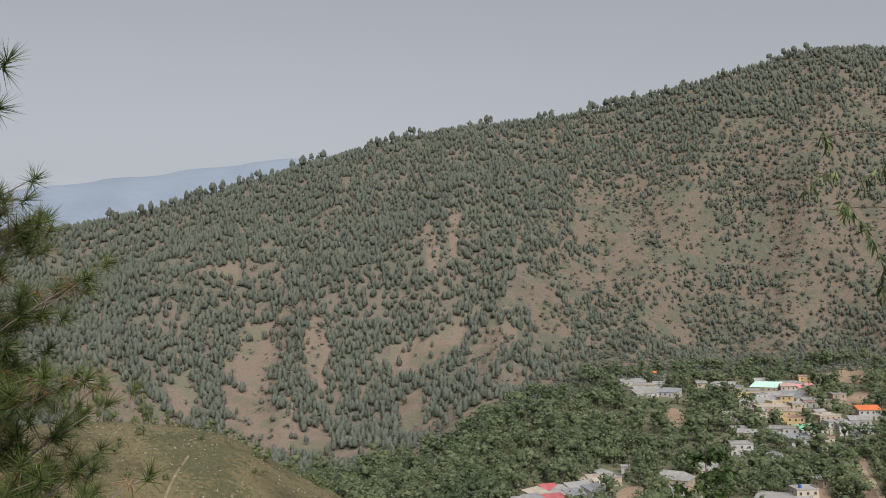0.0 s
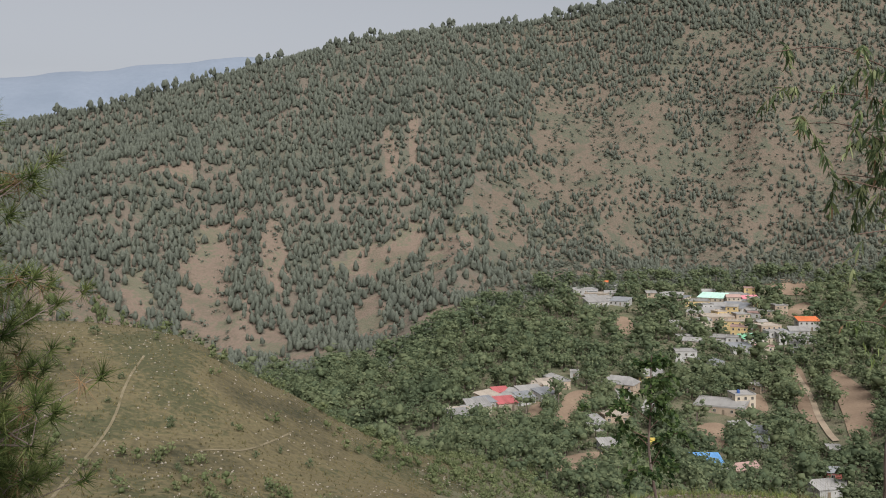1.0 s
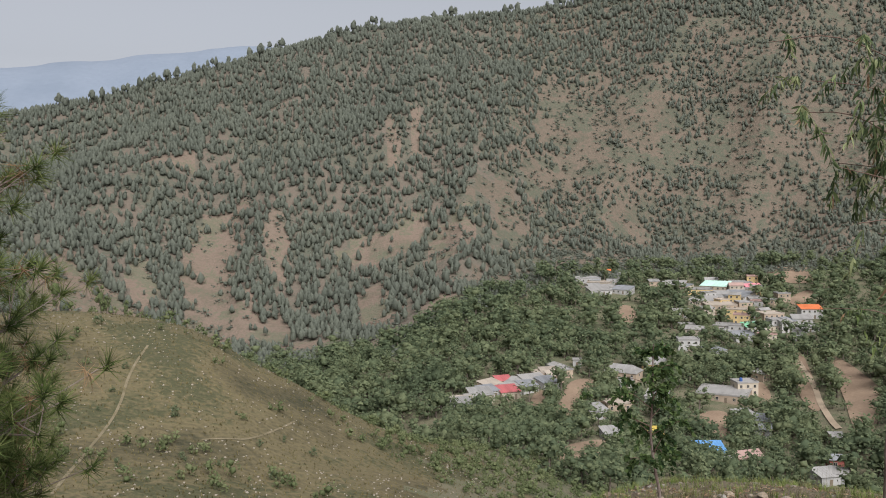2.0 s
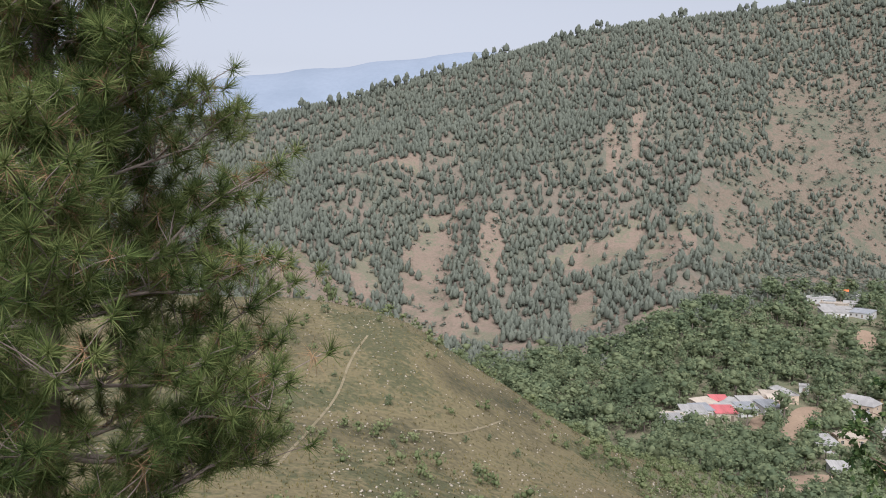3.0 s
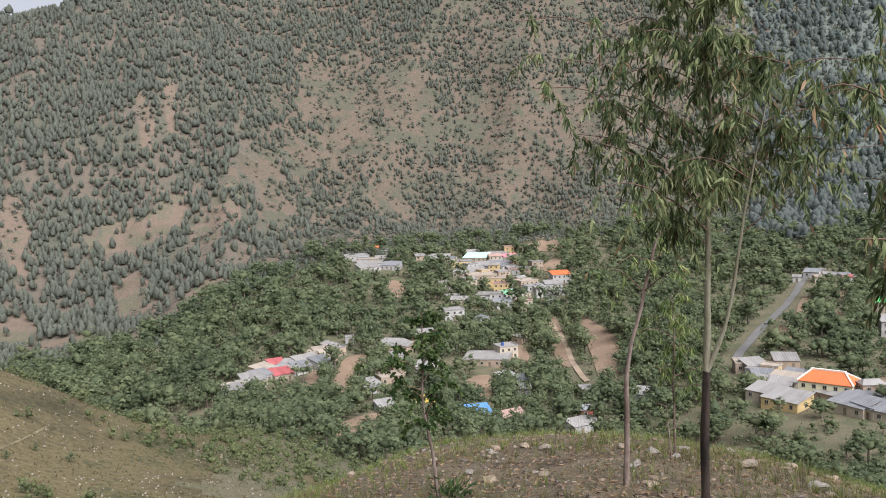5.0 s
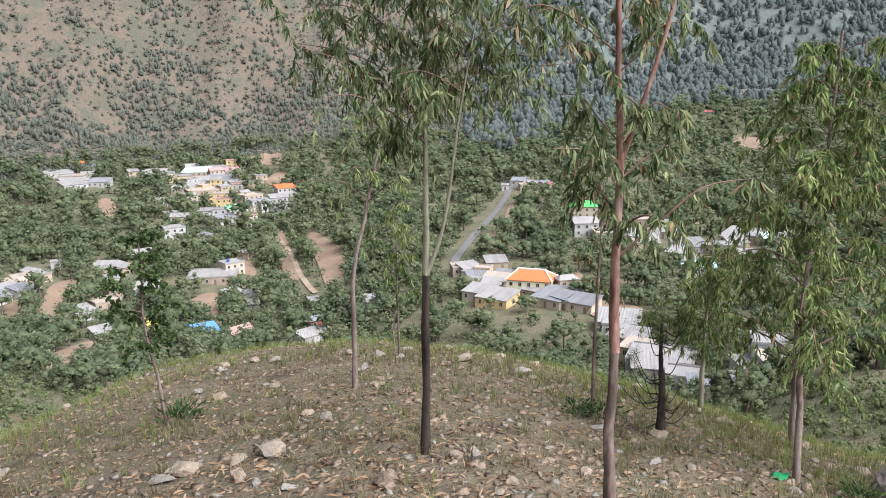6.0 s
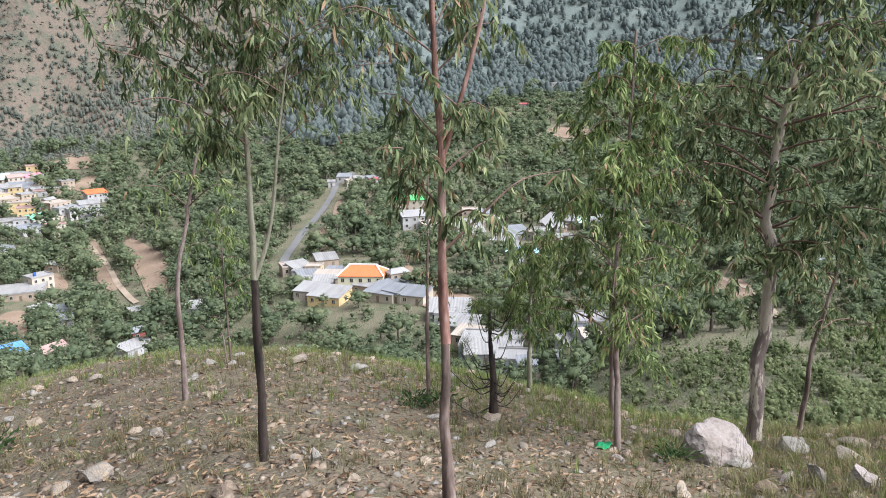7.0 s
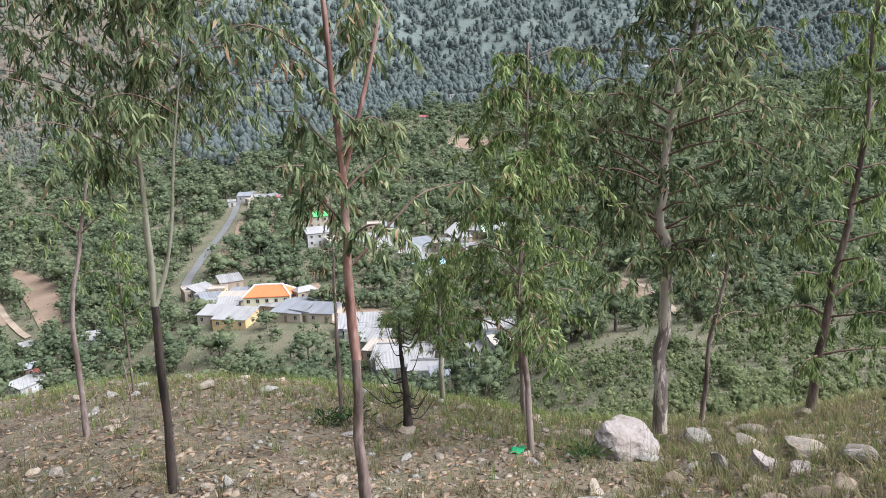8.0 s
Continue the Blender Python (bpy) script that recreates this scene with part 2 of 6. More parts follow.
GRID += face * (rib * 8 + fractal(GX / 60, GY / 60, 5, 3) * 5)
# long spurs slant down the face to the west: bearing and way up from top to foot, height
SPURS = (((-4, 0.8), (-5, 0.69), (-10, 0.64), (-15.4, 0.56), (-18.7, 0.5), (-21, 0.3), 20), ((4, 0.66), (1.2, 0.57), (-1, 0.54), (-6.6, 0.46), (-9, 0.25), 16),
         ((-10, 0.8), (-15.4, 0.68), (-22.4, 0.56), (-27, 0.4), 14), ((13, 0.75), (9.7, 0.55), (7.2, 0.43), (6, 0.2), 15), ((22, 0.8), (19, 0.55), (16.5, 0.35), (15, 0.1), 15),
         ((30, 0.85), (27.5, 0.55), (25, 0.25), 16), ((38, 0.8), (34, 0.5), (31, 0.15), 18))
ADEG = np.degrees(AA)
for *way, tall in SPURS:
    nearest = np.full(ADEG.shape, 9.0)
    for (a0, u0), (a1, u1) in zip(way[:-1], way[1:]):
        ax, ay, bx, by = a0 / 30, u0, a1 / 30, u1
        tt = np.clip(((ADEG / 30 - ax) * (bx - ax) + (up - ay) * (by - ay)) / ((bx - ax) ** 2 + (by - ay) ** 2), 0, 1)
        nearest = np.minimum(nearest, np.hypot(ADEG / 30 - ax - tt * (bx - ax), up - ay - tt * (by - ay)))
    GRID += face * tall * (np.exp(-(nearest / 0.055) ** 1.3) - 0.35)
# uneven crest, rolling valley floor, furrowed spur, lumpy near ground
GRID += smooth_step(RR, 700, 900) * (1 - smooth_step(RR, 2000, 2600)) * fractal(GX / 70, GY / 70, 23, 3) * 2.0
GRID += smooth_step(RR, 2500, 3300) * fractal(np.degrees(AA) / 3, RR / 500, 31, 4) * 8
GRID += smooth_step(RR, 40, 90) * (1 - smooth_step(RR, 500, 650)) * fractal(GX / 25, GY / 25, 41, 3) * 0.7
GRID += (1 - smooth_step(RR, 20, 50)) * smooth_step(RR, 1.5, 4) * (fractal(GX / 1.3, GY / 1.3, 51, 4) * 0.05 + fractal(GX / 0.25, GY / 0.25, 52, 2) * 0.012)


def height(x, y):
    """Height of the ground at plan places."""
    x, y = np.asarray(x, float), np.asarray(y, float)
    r = np.clip(np.hypot(x, y), R[0], R[-1] * 0.999)
    az = np.clip(np.degrees(np.arctan2(x, y)), -179.9, 179.9)
    i = np.clip(np.searchsorted(AZ, az, "right") - 1, 0, len(AZ) - 2)
    t = (az - AZ[i]) / (AZ[i + 1] - AZ[i])
    j = np.clip(np.searchsorted(R, r, "right") - 1, 0, len(R) - 2)
    u = (r - R[j]) / (R[j + 1] - R[j])
    return (GRID[i, j] * (1 - t) + GRID[i + 1, j] * t) * (1 - u) + (GRID[i, j + 1] * (1 - t) + GRID[i + 1, j + 1] * t) * u


def slope_up(x, y):
    """0 at the foot of the mountain, 1 at its crest."""
    r, az = np.hypot(x, y), np.degrees(np.arctan2(x, y))
    f, c = np.interp(az, AZ, FOOT), np.interp(az, AZ, CREST)
    return (r - f) / (c - f)


# clearings on the mountain: bearing, way up the slope, half width in degrees, half height
CLEARINGS_WEST = (
    (-11.4, 0.35, 1.5, 0.09), (-10.3, 0.23, 2.3, 0.05), (-10.8, 0.43, 1.5, 0.04), (-15.5, 0.35, 0.8, 0.05), (-20.4, 0.28, 1.5, 0.07), (-17.7, 0.25, 1.8, 0.07),
    (-9.8, 0.49, 2.0, 0.012), (-6.7, 0.38, 0.8, 0.05), (0.6, 0.36, 2.4, 0.03), (2.3, 0.37, 1.0, 0.03), (5.4, 0.29, 1.7, 0.05), (-0.1, 0.23, 0.9, 0.05),
    (0.7, 0.18, 1.5, 0.02), (1.3, 0.03, 1.8, 0.09), (4.5, 0.1, 1.7, 0.05), (1.5, 0.53, 0.4, 0.04), (3.1, 0.55, 0.4, 0.04), (-4.4, 0.12, 2.2, 0.035),
    (-6.9, 0.21, 1.0, 0.04), (-1.9, 0.06, 0.9, 0.05))
CLEARINGS_EAST = (
    (12.9, 0.56, 1.3, 0.07), (15.2, 0.51, 1.4, 0.05), (18.7, 0.52, 1.9, 0.06), (20.3, 0.44, 0.9, 0.04), (15.7, 0.42, 2.8, 0.035), (8.3, 0.38, 1.8, 0.03),
    (9.6, 0.3, 1.0, 0.05), (11.5, 0.4, 0.8, 0.05), (23.1, 0.73, 1.6, 0.018), (25.6, 0.4, 1.9, 0.035), (30.8, 0.37, 1.3, 0.045), (29.3, 0.45, 1.6, 0.02),
    (10.2, 0.11, 2.1, 0.04), (14.1, 0.13, 0.8, 0.06), (17.7, 0.09, 2.3, 0.045), (20.4, 0.05, 0.9, 0.05), (17.9, 0.27, 1.3, 0.04), (7.1, 0.18, 0.9, 0.03),
    (21.9, 0.2, 2.1, 0.02), (25.9, 0.29, 1.7, 0.035), (-7.0, 0.69, 2.6, 0.01), (-13.0, 0.6, 2.6, 0.009), (-17.5, 0.66, 2.5, 0.008))

na, nr = GRID.shape
ga, gr = np.meshgrid(np.arange(na - 1), np.arange(nr - 1), indexing="ij")
quads = np.stack([ga * nr + gr, ga * nr + gr + 1, (ga + 1) * nr + gr + 1, (ga + 1) * nr + gr], -1).reshape(-1, 4)[:, ::-1]
qr = R[gr].ravel()
qaz = AZ[ga].ravel()
qup = up[:-1, :-1].ravel()
edge = fractal(GX[:-1, :-1].ravel() / 12, GY[:-1, :-1].ravel() / 12, 77, 3)
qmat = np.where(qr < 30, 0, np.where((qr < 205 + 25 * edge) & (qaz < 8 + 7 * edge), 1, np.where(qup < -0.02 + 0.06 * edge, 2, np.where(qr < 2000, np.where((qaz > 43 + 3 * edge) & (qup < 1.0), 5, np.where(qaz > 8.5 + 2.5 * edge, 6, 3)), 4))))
bare = np.zeros(len(quads), bool)
for ca, cu, wa, wu in CLEARINGS_WEST + CLEARINGS_EAST[-3:]:
    bare |= ((qaz - ca) / wa) ** 2 + ((qup - cu + 0.012) / wu) ** 2 + 0.5 * edge < 1.5
qmat = np.where(bare & ((qmat == 3) | (qmat == 6)), 7, qmat)
ground = mesh_object("ground", np.stack([GX, GY, GRID], -1).reshape(-1, 3), quads, [M_STONY, M_DRY, M_VALLEY, M_SLOPE, M_HAZE_BLUE, M_FLOOR_HAZE, M_FLANK, M_CLEARING], qmat, True)
tagged(ground, "stony hill, dry spur, wooded valley and forested mountain ground", "ground", kind="structure")


# ---- plants far off ----
OCTA_V = np.array([(1, 0, 0), (0, 1, 0), (-1, 0, 0), (0, -1, 0), (0, 0, 1), (0, 0, -1)], float)
OCTA_F = np.array([(0, 1, 4), (1, 2, 4), (2, 3, 4), (3, 0, 4), (1, 0, 5), (2, 1, 5), (3, 2, 5), (0, 3, 5)])
_bm = bmesh.new()
bmesh.ops.create_icosphere(_bm, subdivisions=1, radius=1)
ICO_V = np.array([v.co[:] for v in _bm.verts])
_bm.verts.index_update()
ICO_F = np.array([[v.index for v in f.verts] for f in _bm.faces])
_bm.free()


def spin(rng, n=1):
    """Random rotation matrices."""
    q = rng.normal(size=(n, 4))
    q /= np.linalg.norm(q, axis=1)[:, None]
    w, x, y, z = q.T
    return np.stack([np.stack([1 - 2 * (y * y + z * z), 2 * (x * y - z * w), 2 * (x * z + y * w)], -1),
                     np.stack([2 * (x * y + z * w), 1 - 2 * (x * x + z * z), 2 * (y * z - x * w)], -1),
                     np.stack([2 * (x * z - y * w), 2 * (y * z + x * w), 1 - 2 * (x * x + y * y)], -1)], -2)


class Pile:
    """Collects triangles of several kinds of surface."""

    def __init__(self):
        self.v, self.f, self.m, self.n = [], [], [], 0

    def add(self, v, f, m=0):
        self.v.append(v)
        self.f.append(np.asarray(f) + self.n)
        self.m.append(np.full(len(f), m))
        self.n += len(v)

    def arrays(self):
        return np.concatenate(self.v), np.concatenate(self.f), np.concatenate(self.m)


def trunk_arrays(points, radii, sides=5):
    """A tapered, bent stem through the points."""
    v, f = [], []
    pts = np.asarray(points, float)
    for k, (p, r) in enumerate(zip(pts, radii)):
        d = pts[min(k + 1, len(pts) - 1)] - pts[max(k - 1, 0)]
        d /= np.linalg.norm(d) + 1e-9
        a = np.cross(d, (0.31, 0.9, 0.3))
        a /= np.linalg.norm(a) + 1e-9
        b = np.cross(d, a)
        ang = np.arange(sides) * 2 * np.pi / sides
        v.append(p + r * (np.cos(ang)[:, None] * a + np.sin(ang)[:, None] * b))
        if k:
            i = np.arange(sides)
            lo, hi = (k - 1) * sides, k * sides
            j = (i + 1) % sides
            f += [np.stack([lo + i, lo + j, hi + j], -1), np.stack([lo + i, hi + j, hi + i], -1)]
    return np.concatenate(v), np.concatenate(f)


def leaf_cloud(rng, centres, sizes, number, small, large):
    """Loose leaf-sprays round the clumps of a crown: outward-facing small triangles."""
    k = rng.integers(len(centres), size=number)
    d = rng.normal(size=(number, 3))
    d /= np.linalg.norm(d, axis=1)[:, None]
    at = centres[k] + d * (sizes[k] * rng.uniform(0.7, 1.25, number))[:, None]
    face = d + rng.normal(0, 0.7, (number, 3)) + (0, 0, 0.35)
    side = np.cross(face, rng.normal(size=(number, 3)))
    side /= np.linalg.norm(side, axis=1)[:, None]
    other = np.cross(face, side)
    other /= np.linalg.norm(other, axis=1)[:, None]
    s = rng.uniform(small, large, number)[:, None]
    v = np.stack([at + side * s, at - side * s * 0.6 + other * s, at - side * s * 0.5 - other * s * 0.8], 1).reshape(-1, 3)
    return v, np.arange(number * 3).reshape(-1, 3)


def far_pine(rng, bare, wide=0.2):
    """A pine a unit tall: bare stem below, a ragged lobed crown with loose sprays above."""
    p = Pile()
    if bare > 0.27:
        p.add(*trunk_arrays([(0, 0, -0.06), (0.0, 0, bare + 0.2)], [0.02, 0.012], 3), 1)
    sides, v, f = 5, [], []
    lean = rng.normal(0, 0.03, 2)
    for k, (t, w) in enumerate(((0.0, 0.7), (0.3, 1.0), (0.72, 0.6))):
        ang = (np.arange(sides) + 0.5 * k) * 2 * np.pi / sides + rng.normal(0, 0.18, sides)
        rr = wide * w * rng.uniform(0.6, 1.25, sides)
        z = bare + (1 - bare) * t + rng.normal(0, 0.035, sides)
        v.append(np.stack([rr * np.cos(ang) + lean[0] * t, rr * np.sin(ang) + lean[1] * t, z], -1))
        if k:
            i = np.arange(sides)
            j = (i + 1) % sides
            lo, hi = (k - 1) * sides, k * sides
            f += [np.stack([lo + i, lo + j, hi + i], -1), np.stack([lo + j, hi + j, hi + i], -1)]
    v.append(np.array([(lean[0], lean[1], 1.0)]))
    i = np.arange(sides)
    f.append(np.stack([2 * sides + i, 2 * sides + (i + 1) % sides, np.full(sides, 3 * sides)], -1))
    p.add(np.concatenate(v), np.concatenate(f), 0)
    cs = np.array([(0, 0, bare + (1 - bare) * t) for t in (0.1, 0.35, 0.65)])
    p.add(*leaf_cloud(rng, cs, wide * np.array([0.95, 1.0, 0.7]), 8, 0.06, 0.12), 0)
    return p.arrays()


def crown_clumps(rng, clumps, low, high, wide, size):
    cs, ss = [], []
    for k in range(clumps):
        a, h = rng.uniform(0, 6.28), rng.uniform(low, high)
        w = wide * math.sin(math.pi * min(1, (h - low + 0.12) / (high - low + 0.2))) ** 0.7
        q = rng.uniform(0.25, 1)
        cs.append((w * q * math.cos(a), w * q * math.sin(a), h))
        ss.append(size * rng.uniform(0.7, 1.3))
    return np.array(cs), np.array(ss)


def lobe(rng, centre, size, rough=0.36):
    """One lumpy mass of leaves."""
    v, f = (ICO_V, ICO_F) if rough < 0.3 else (OCTA_V, OCTA_F)
    return (v * rng.uniform(1 - rough, 1 + rough, (len(v), 1)) * (size * np.array([1, 1, 0.85]))) @ spin(rng)[0] + centre, f


def broad_tree(rng, clumps=12, leaves=70, tall=1.0):
    """A broadleaf tree about a unit tall: stem and a lobed crown veiled in loose sprays."""
    p = Pile()
    rich = leaves > 200
    p.add(*trunk_arrays([(0, 0, -0.1), (0.015, 0.01, 0.25), (0.0, 0.03, 0.6)], [0.035, 0.028, 0.012], 5 if rich else 3), 1)
    for k in range(3 if rich else 0):
        a = rng.uniform(0, 6.28)
        p.add(*trunk_arrays([(0.01, 0.01, 0.22), (0.12 * math.cos(a), 0.12 * math.sin(a), 0.45), (0.24 * math.cos(a), 0.24 * math.sin(a), 0.62)], [0.02, 0.014, 0.006], 4), 1)
    cs, ss = crown_clumps(rng, clumps, 0.2, 0.84, 0.32, 0.5 / clumps ** 0.5)
    cs[0], ss[0] = (0, 0, 0.5), 0.3
    cs[:, 2] *= tall
    for c, s in zip(cs, ss):
        p.add(*lobe(rng, c, s * 0.6, 0.26 if rich else 0.36), 0)
    p.add(*leaf_cloud(rng, cs, ss * 0.95, leaves, 0.34 / leaves ** 0.5, 0.7 / leaves ** 0.5), 0)
    return p.arrays()


def scatter(name, variants, places, sizes, rng, mats, wide=1.0, smooth=False):
    """Many plants joined into one mesh."""
    places, sizes = np.asarray(places), np.asarray(sizes)
    pick = rng.integers(len(variants), size=len(places))
    vs, fs, ms, n = [], [], [], 0
    for k, (v, f, m) in enumerate(variants):
        sel = np.where(pick == k)[0]
        if not len(sel):
            continue
        a = rng.uniform(0, 6.283, len(sel))
        ca, sa = np.cos(a)[:, None], np.sin(a)[:, None]
        s = sizes[sel][:, None]
        w = s * wide * rng.uniform(0.85, 1.2, (len(sel), 1))
        x = (v[:, 0] * ca - v[:, 1] * sa) * w + places[sel, 0:1]
        y = (v[:, 0] * sa + v[:, 1] * ca) * w + places[sel, 1:2]
        z = v[:, 2] * s + places[sel, 2:3]
        vs.append(np.stack([x, y, z], -1).reshape(-1, 3))
        fs.append((f[None] + (np.arange(len(sel)) * len(v))[:, None, None] + n).reshape(-1, 3))
        ms.append(np.tile(m, len(sel)))
        n += len(sel) * len(v)
    return mesh_object(name, np.concatenate(vs), np.concatenate(fs), mats, np.concatenate(ms), smooth)


def polar(r, az):
    a = np.radians(az)
    return r * np.sin(a), r * np.cos(a)


rng = np.random.default_rng(7)
n = 56000
az = rng.uniform(-36, 48, n)
u = rng.uniform(0.0, 1.03, n) ** 0.8
f, c = np.interp(az, AZ, FOOT), np.interp(az, AZ, CREST)
x, y = polar(f + (c - f) * u, az)
dense = 0.98 - 0.24 * smooth_step(az, 7, 15) * (1 - smooth_step(u, 0.6, 0.8)) + 0.3 * smooth_step(az, 32, 42)
keep = fractal(x / 40, y / 40, 61, 3) * (0.22 + 0.3 * smooth_step(az, 4, 12)) + rng.uniform(0, 1, n) < dense
for ca, cu, wa, wu in CLEARINGS_WEST + CLEARINGS_EAST:
    keep &= (((az - ca) / wa) ** 2 + ((u - cu + 0.012) / wu) ** 2 + 0.6 * fractal(x / 22, y / 22, 71, 3) > 1.35) | (rng.uniform(0, 1, n) < 0.05)
x, y, u, az = x[keep][:29000], y[keep][:29000], u[keep][:29000], az[keep][:29000]
size = rng.uniform(4.6, 9.4, len(x)) * (0.68 + 0.32 * smooth_step(u, 0.0, 0.16)) * (1 - 0.25 * smooth_step(az, 8, 16) * (1 - smooth_step(u, 0.6, 0.8)))
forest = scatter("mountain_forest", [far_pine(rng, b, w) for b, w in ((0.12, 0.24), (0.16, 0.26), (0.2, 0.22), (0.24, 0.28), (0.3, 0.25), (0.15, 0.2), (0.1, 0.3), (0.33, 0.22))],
                 np.stack([x, y, height(x, y)], -1), size, rng, [M_PINE_HAZE, M_BARKFAR], 1.1, True)
tagged(forest, "pine forest covering the mountain slope, paled to grey-green for haze", "forest", kind="stuff")

# taller pines with bare stems stand out along the crest
az = np.sort(rng.uniform(-20, 42, 260))
keep = fractal(az / 1.7, az * 0, 67, 2) > -0.15
az = az[keep]
x, y = polar(np.interp(az, AZ, CREST) * rng.uniform(0.97, 1.0, len(az)), az)
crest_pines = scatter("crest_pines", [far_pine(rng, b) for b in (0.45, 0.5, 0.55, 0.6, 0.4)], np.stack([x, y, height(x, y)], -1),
                      rng.uniform(10, 19, len(az)), rng, [M_PINE_HAZE, M_BARKFAR])
tagged(crest_pines, "tall bare-stemmed pines along the mountain crest", "pines", kind="stuff")


# ---- the village: plan place, width, roof form, wall, roof, storeys, turn ----
UPPER_HAMLET = (
    (154, 575, 14.1, "f", "white", "pale", 1, -5),
    (160, 562, 12.2, "f", "cream", "tan", 1, -31),
    (152, 537, 11.7, "s", "white", "grey", 1, 4),
    (170, 564, 6.5, "s", "white", "grey", 1, -17),
    (170, 540, 10.2, "s", "white", "steel", 1, -37),
    (177, 602, 4.4, "s", "tan", "orange", 1, -16),
    (200, 564, 5.8, "s", "tan", "grey", 1, -9),
    (212, 555, 11.6, "s", "tan", "grey", 1, -31),
    (223, 539, 13.0, "f", "yellow", "grey", 1, -17),
)
TERRACE_ROWS = (
    (239, 549, 14.2, "s", "cream", "mint", 1, -39),
    (259, 557, 13.7, "f", "grey", "grey", 1, -15),
    (262, 543, 9.2, "g", "cream", "pink", 1, 4),
    (241, 521, 14.4, "s", "white", "steel", 1, -50),
    (248, 510, 6.3, "s", "grey", "grey", 1, -6),
    (233, 526, 8.8, "s", "cream", "pale", 1, -14),
    (213, 508, 13.0, "s", "cream", "grey", 1, -31),
    (214, 486, 14.8, "f", "tan", "tan", 2, -12),
    (219, 473, 9.5, "f", "yellow", "tan", 2, -30),
    (237, 480, 8.2, "f", "tan", "tan", 1, -1),
)
GREEN_LANE = (
    (233, 459, 10.1, "f", "tan", "tan", 2, 3),
    (214, 441, 8.9, "s", "white", "green", 1, -1),
    (228, 443, 6.3, "f", "white", "pale", 2, 3),
    (202, 445, 13.0, "f", "tan", "grey", 1, -34),
    (199, 422, 9.2, "s", "white", "steel", 1, -0),
    (194, 431, 6.0, "s", "grey", "grey", 1, -24),
    (188, 481, 7.9, "s", "white", "grey", 1, -11),
    (171, 394, 8.5, "s", "white", "steel", 1, 36),
    (162, 406, 8.6, "f", "white", "pale", 2, -14),
)
LOWER_FARM = (
    (237, 449, 8.5, "s", "white", "steel", 1, 22),
    (248, 451, 8.6, "s", "white", "pale", 1, -19),
    (260, 463, 9.6, "s", "white", "orange", 2, -14),
    (241, 432, 8.3, "s", "white", "pale", 1, -4),
    (227, 416, 4.0, "s", "grey", "grey", 2, -29),
    (174, 351, 5.0, "s", "tan", "grey", 1, 34),
    (145, 324, 16.1, "f", "tan", "grey", 1, -32),
    (156, 329, 7.2, "f", "cream", "grey", 2, -0),
    (139, 293, 5.6, "s", "white", "pale", 1, 10),
    (143, 288, 5.5, "s", "tan", "steel", 1, -31),
    (138, 276, 4.4, "s", "grey", "steel", 1, -27),
    (105, 245, 6.9, "s", "cream", "blue", 1, -8),
    (115, 241, 6.6, "g", "tan", "rust", 1, 10),
    (103, 229, 4.4, "s", "tan", "grey", 1, 6),
)
MILL_YARD = (
    (139, 230, 5.2, "h", "brick", "steel", 1, -16),
    (127, 217, 4.7, "s", "white", "pale", 1, 5),
    (131, 217, 3.7, "s", "grey", "grey", 1, -31),
    (159, 229, 5.6, "s", "grey", "pale", 1, -50),
    (152, 253, 3.4, "s", "tan", "grey", 1, -11),
    (110, 350, 11.9, "h", "tan", "pale", 1, -37),
    (130, 368, 9.9, "s", "yellow", "pale", 1, -9),
    (106, 333, 4.5, "s", "white", "grey", 1, -8),
    (102, 318, 6.2, "f", "tan", "tan", 1, -3),
    (92, 301, 7.6, "f", "tan", "tan", 1, 3),
    (80, 288, 6.0, "s", "white", "pale", 1, 15),
    (113, 315, 6.7, "s", "white", "grey", 1, -30),
    (76, 254, 5.0, "s", "grey", "pale", 1, 3),
)
RED_ROW = (
    (93, 264, 5.0, "s", "tan", "yellow", 1, -10),
    (31, 291, 7.5, "s", "white", "pale", 1, 19),
    (37, 302, 5.2, "f", "white", "pale", 1, 8),
    (44, 313, 5.8, "s", "white", "steel", 1, 22),
    (53, 330, 5.2, "s", "cream", "red", 1, 11),
    (58, 327, 5.2, "s", "white", "grey", 1, -30),
    (52, 313, 6.3, "s", "cream", "red", 1, 11),
    (61, 320, 5.5, "s", "white", "steel", 1, 19),
    (65, 328, 8.1, "s", "tan", "grey", 1, 14),
    (70, 324, 6.1, "s", "white", "steel", 1, 23),
    (80, 344, 7.0, "f", "tan", "grey", 1, 12),
    (70, 338, 5.9, "f", "tan", "tan", 1, 13),
    (92, 361, 3.0, "f", "white", "pale", 1, -14),
)
ORANGE_HALL = (
    (194, 183, 12.0, "h", "lime", "orange", 2, -59),
    (201, 225, 7.7, "f", "tan", "tan", 1, -32),
    (203, 216, 4.6, "f", "yellow", "tan", 1, -58),
    (194, 210, 5.7, "s", "tan", "steel", 1, -33),
    (190, 198, 5.5, "s", "white", "pale", 1, -54),
    (200, 202, 6.5, "s", "grey", "steel", 1, -65),
    (185, 199, 5.0, "f", "tan", "tan", 1, -53),
    (179, 184, 9.2, "s", "yellow", "pale", 1, -74),
    (200, 173, 5.3, "h", "tan", "grey", 2, -24),
    (188, 168, 8.7, "s", "cream", "steel", 1, -83),
    (190, 157, 6.7, "s", "cream", "steel", 1, -75),
    (213, 220, 6.5, "s", "tan", "grey", 1, -34),
)
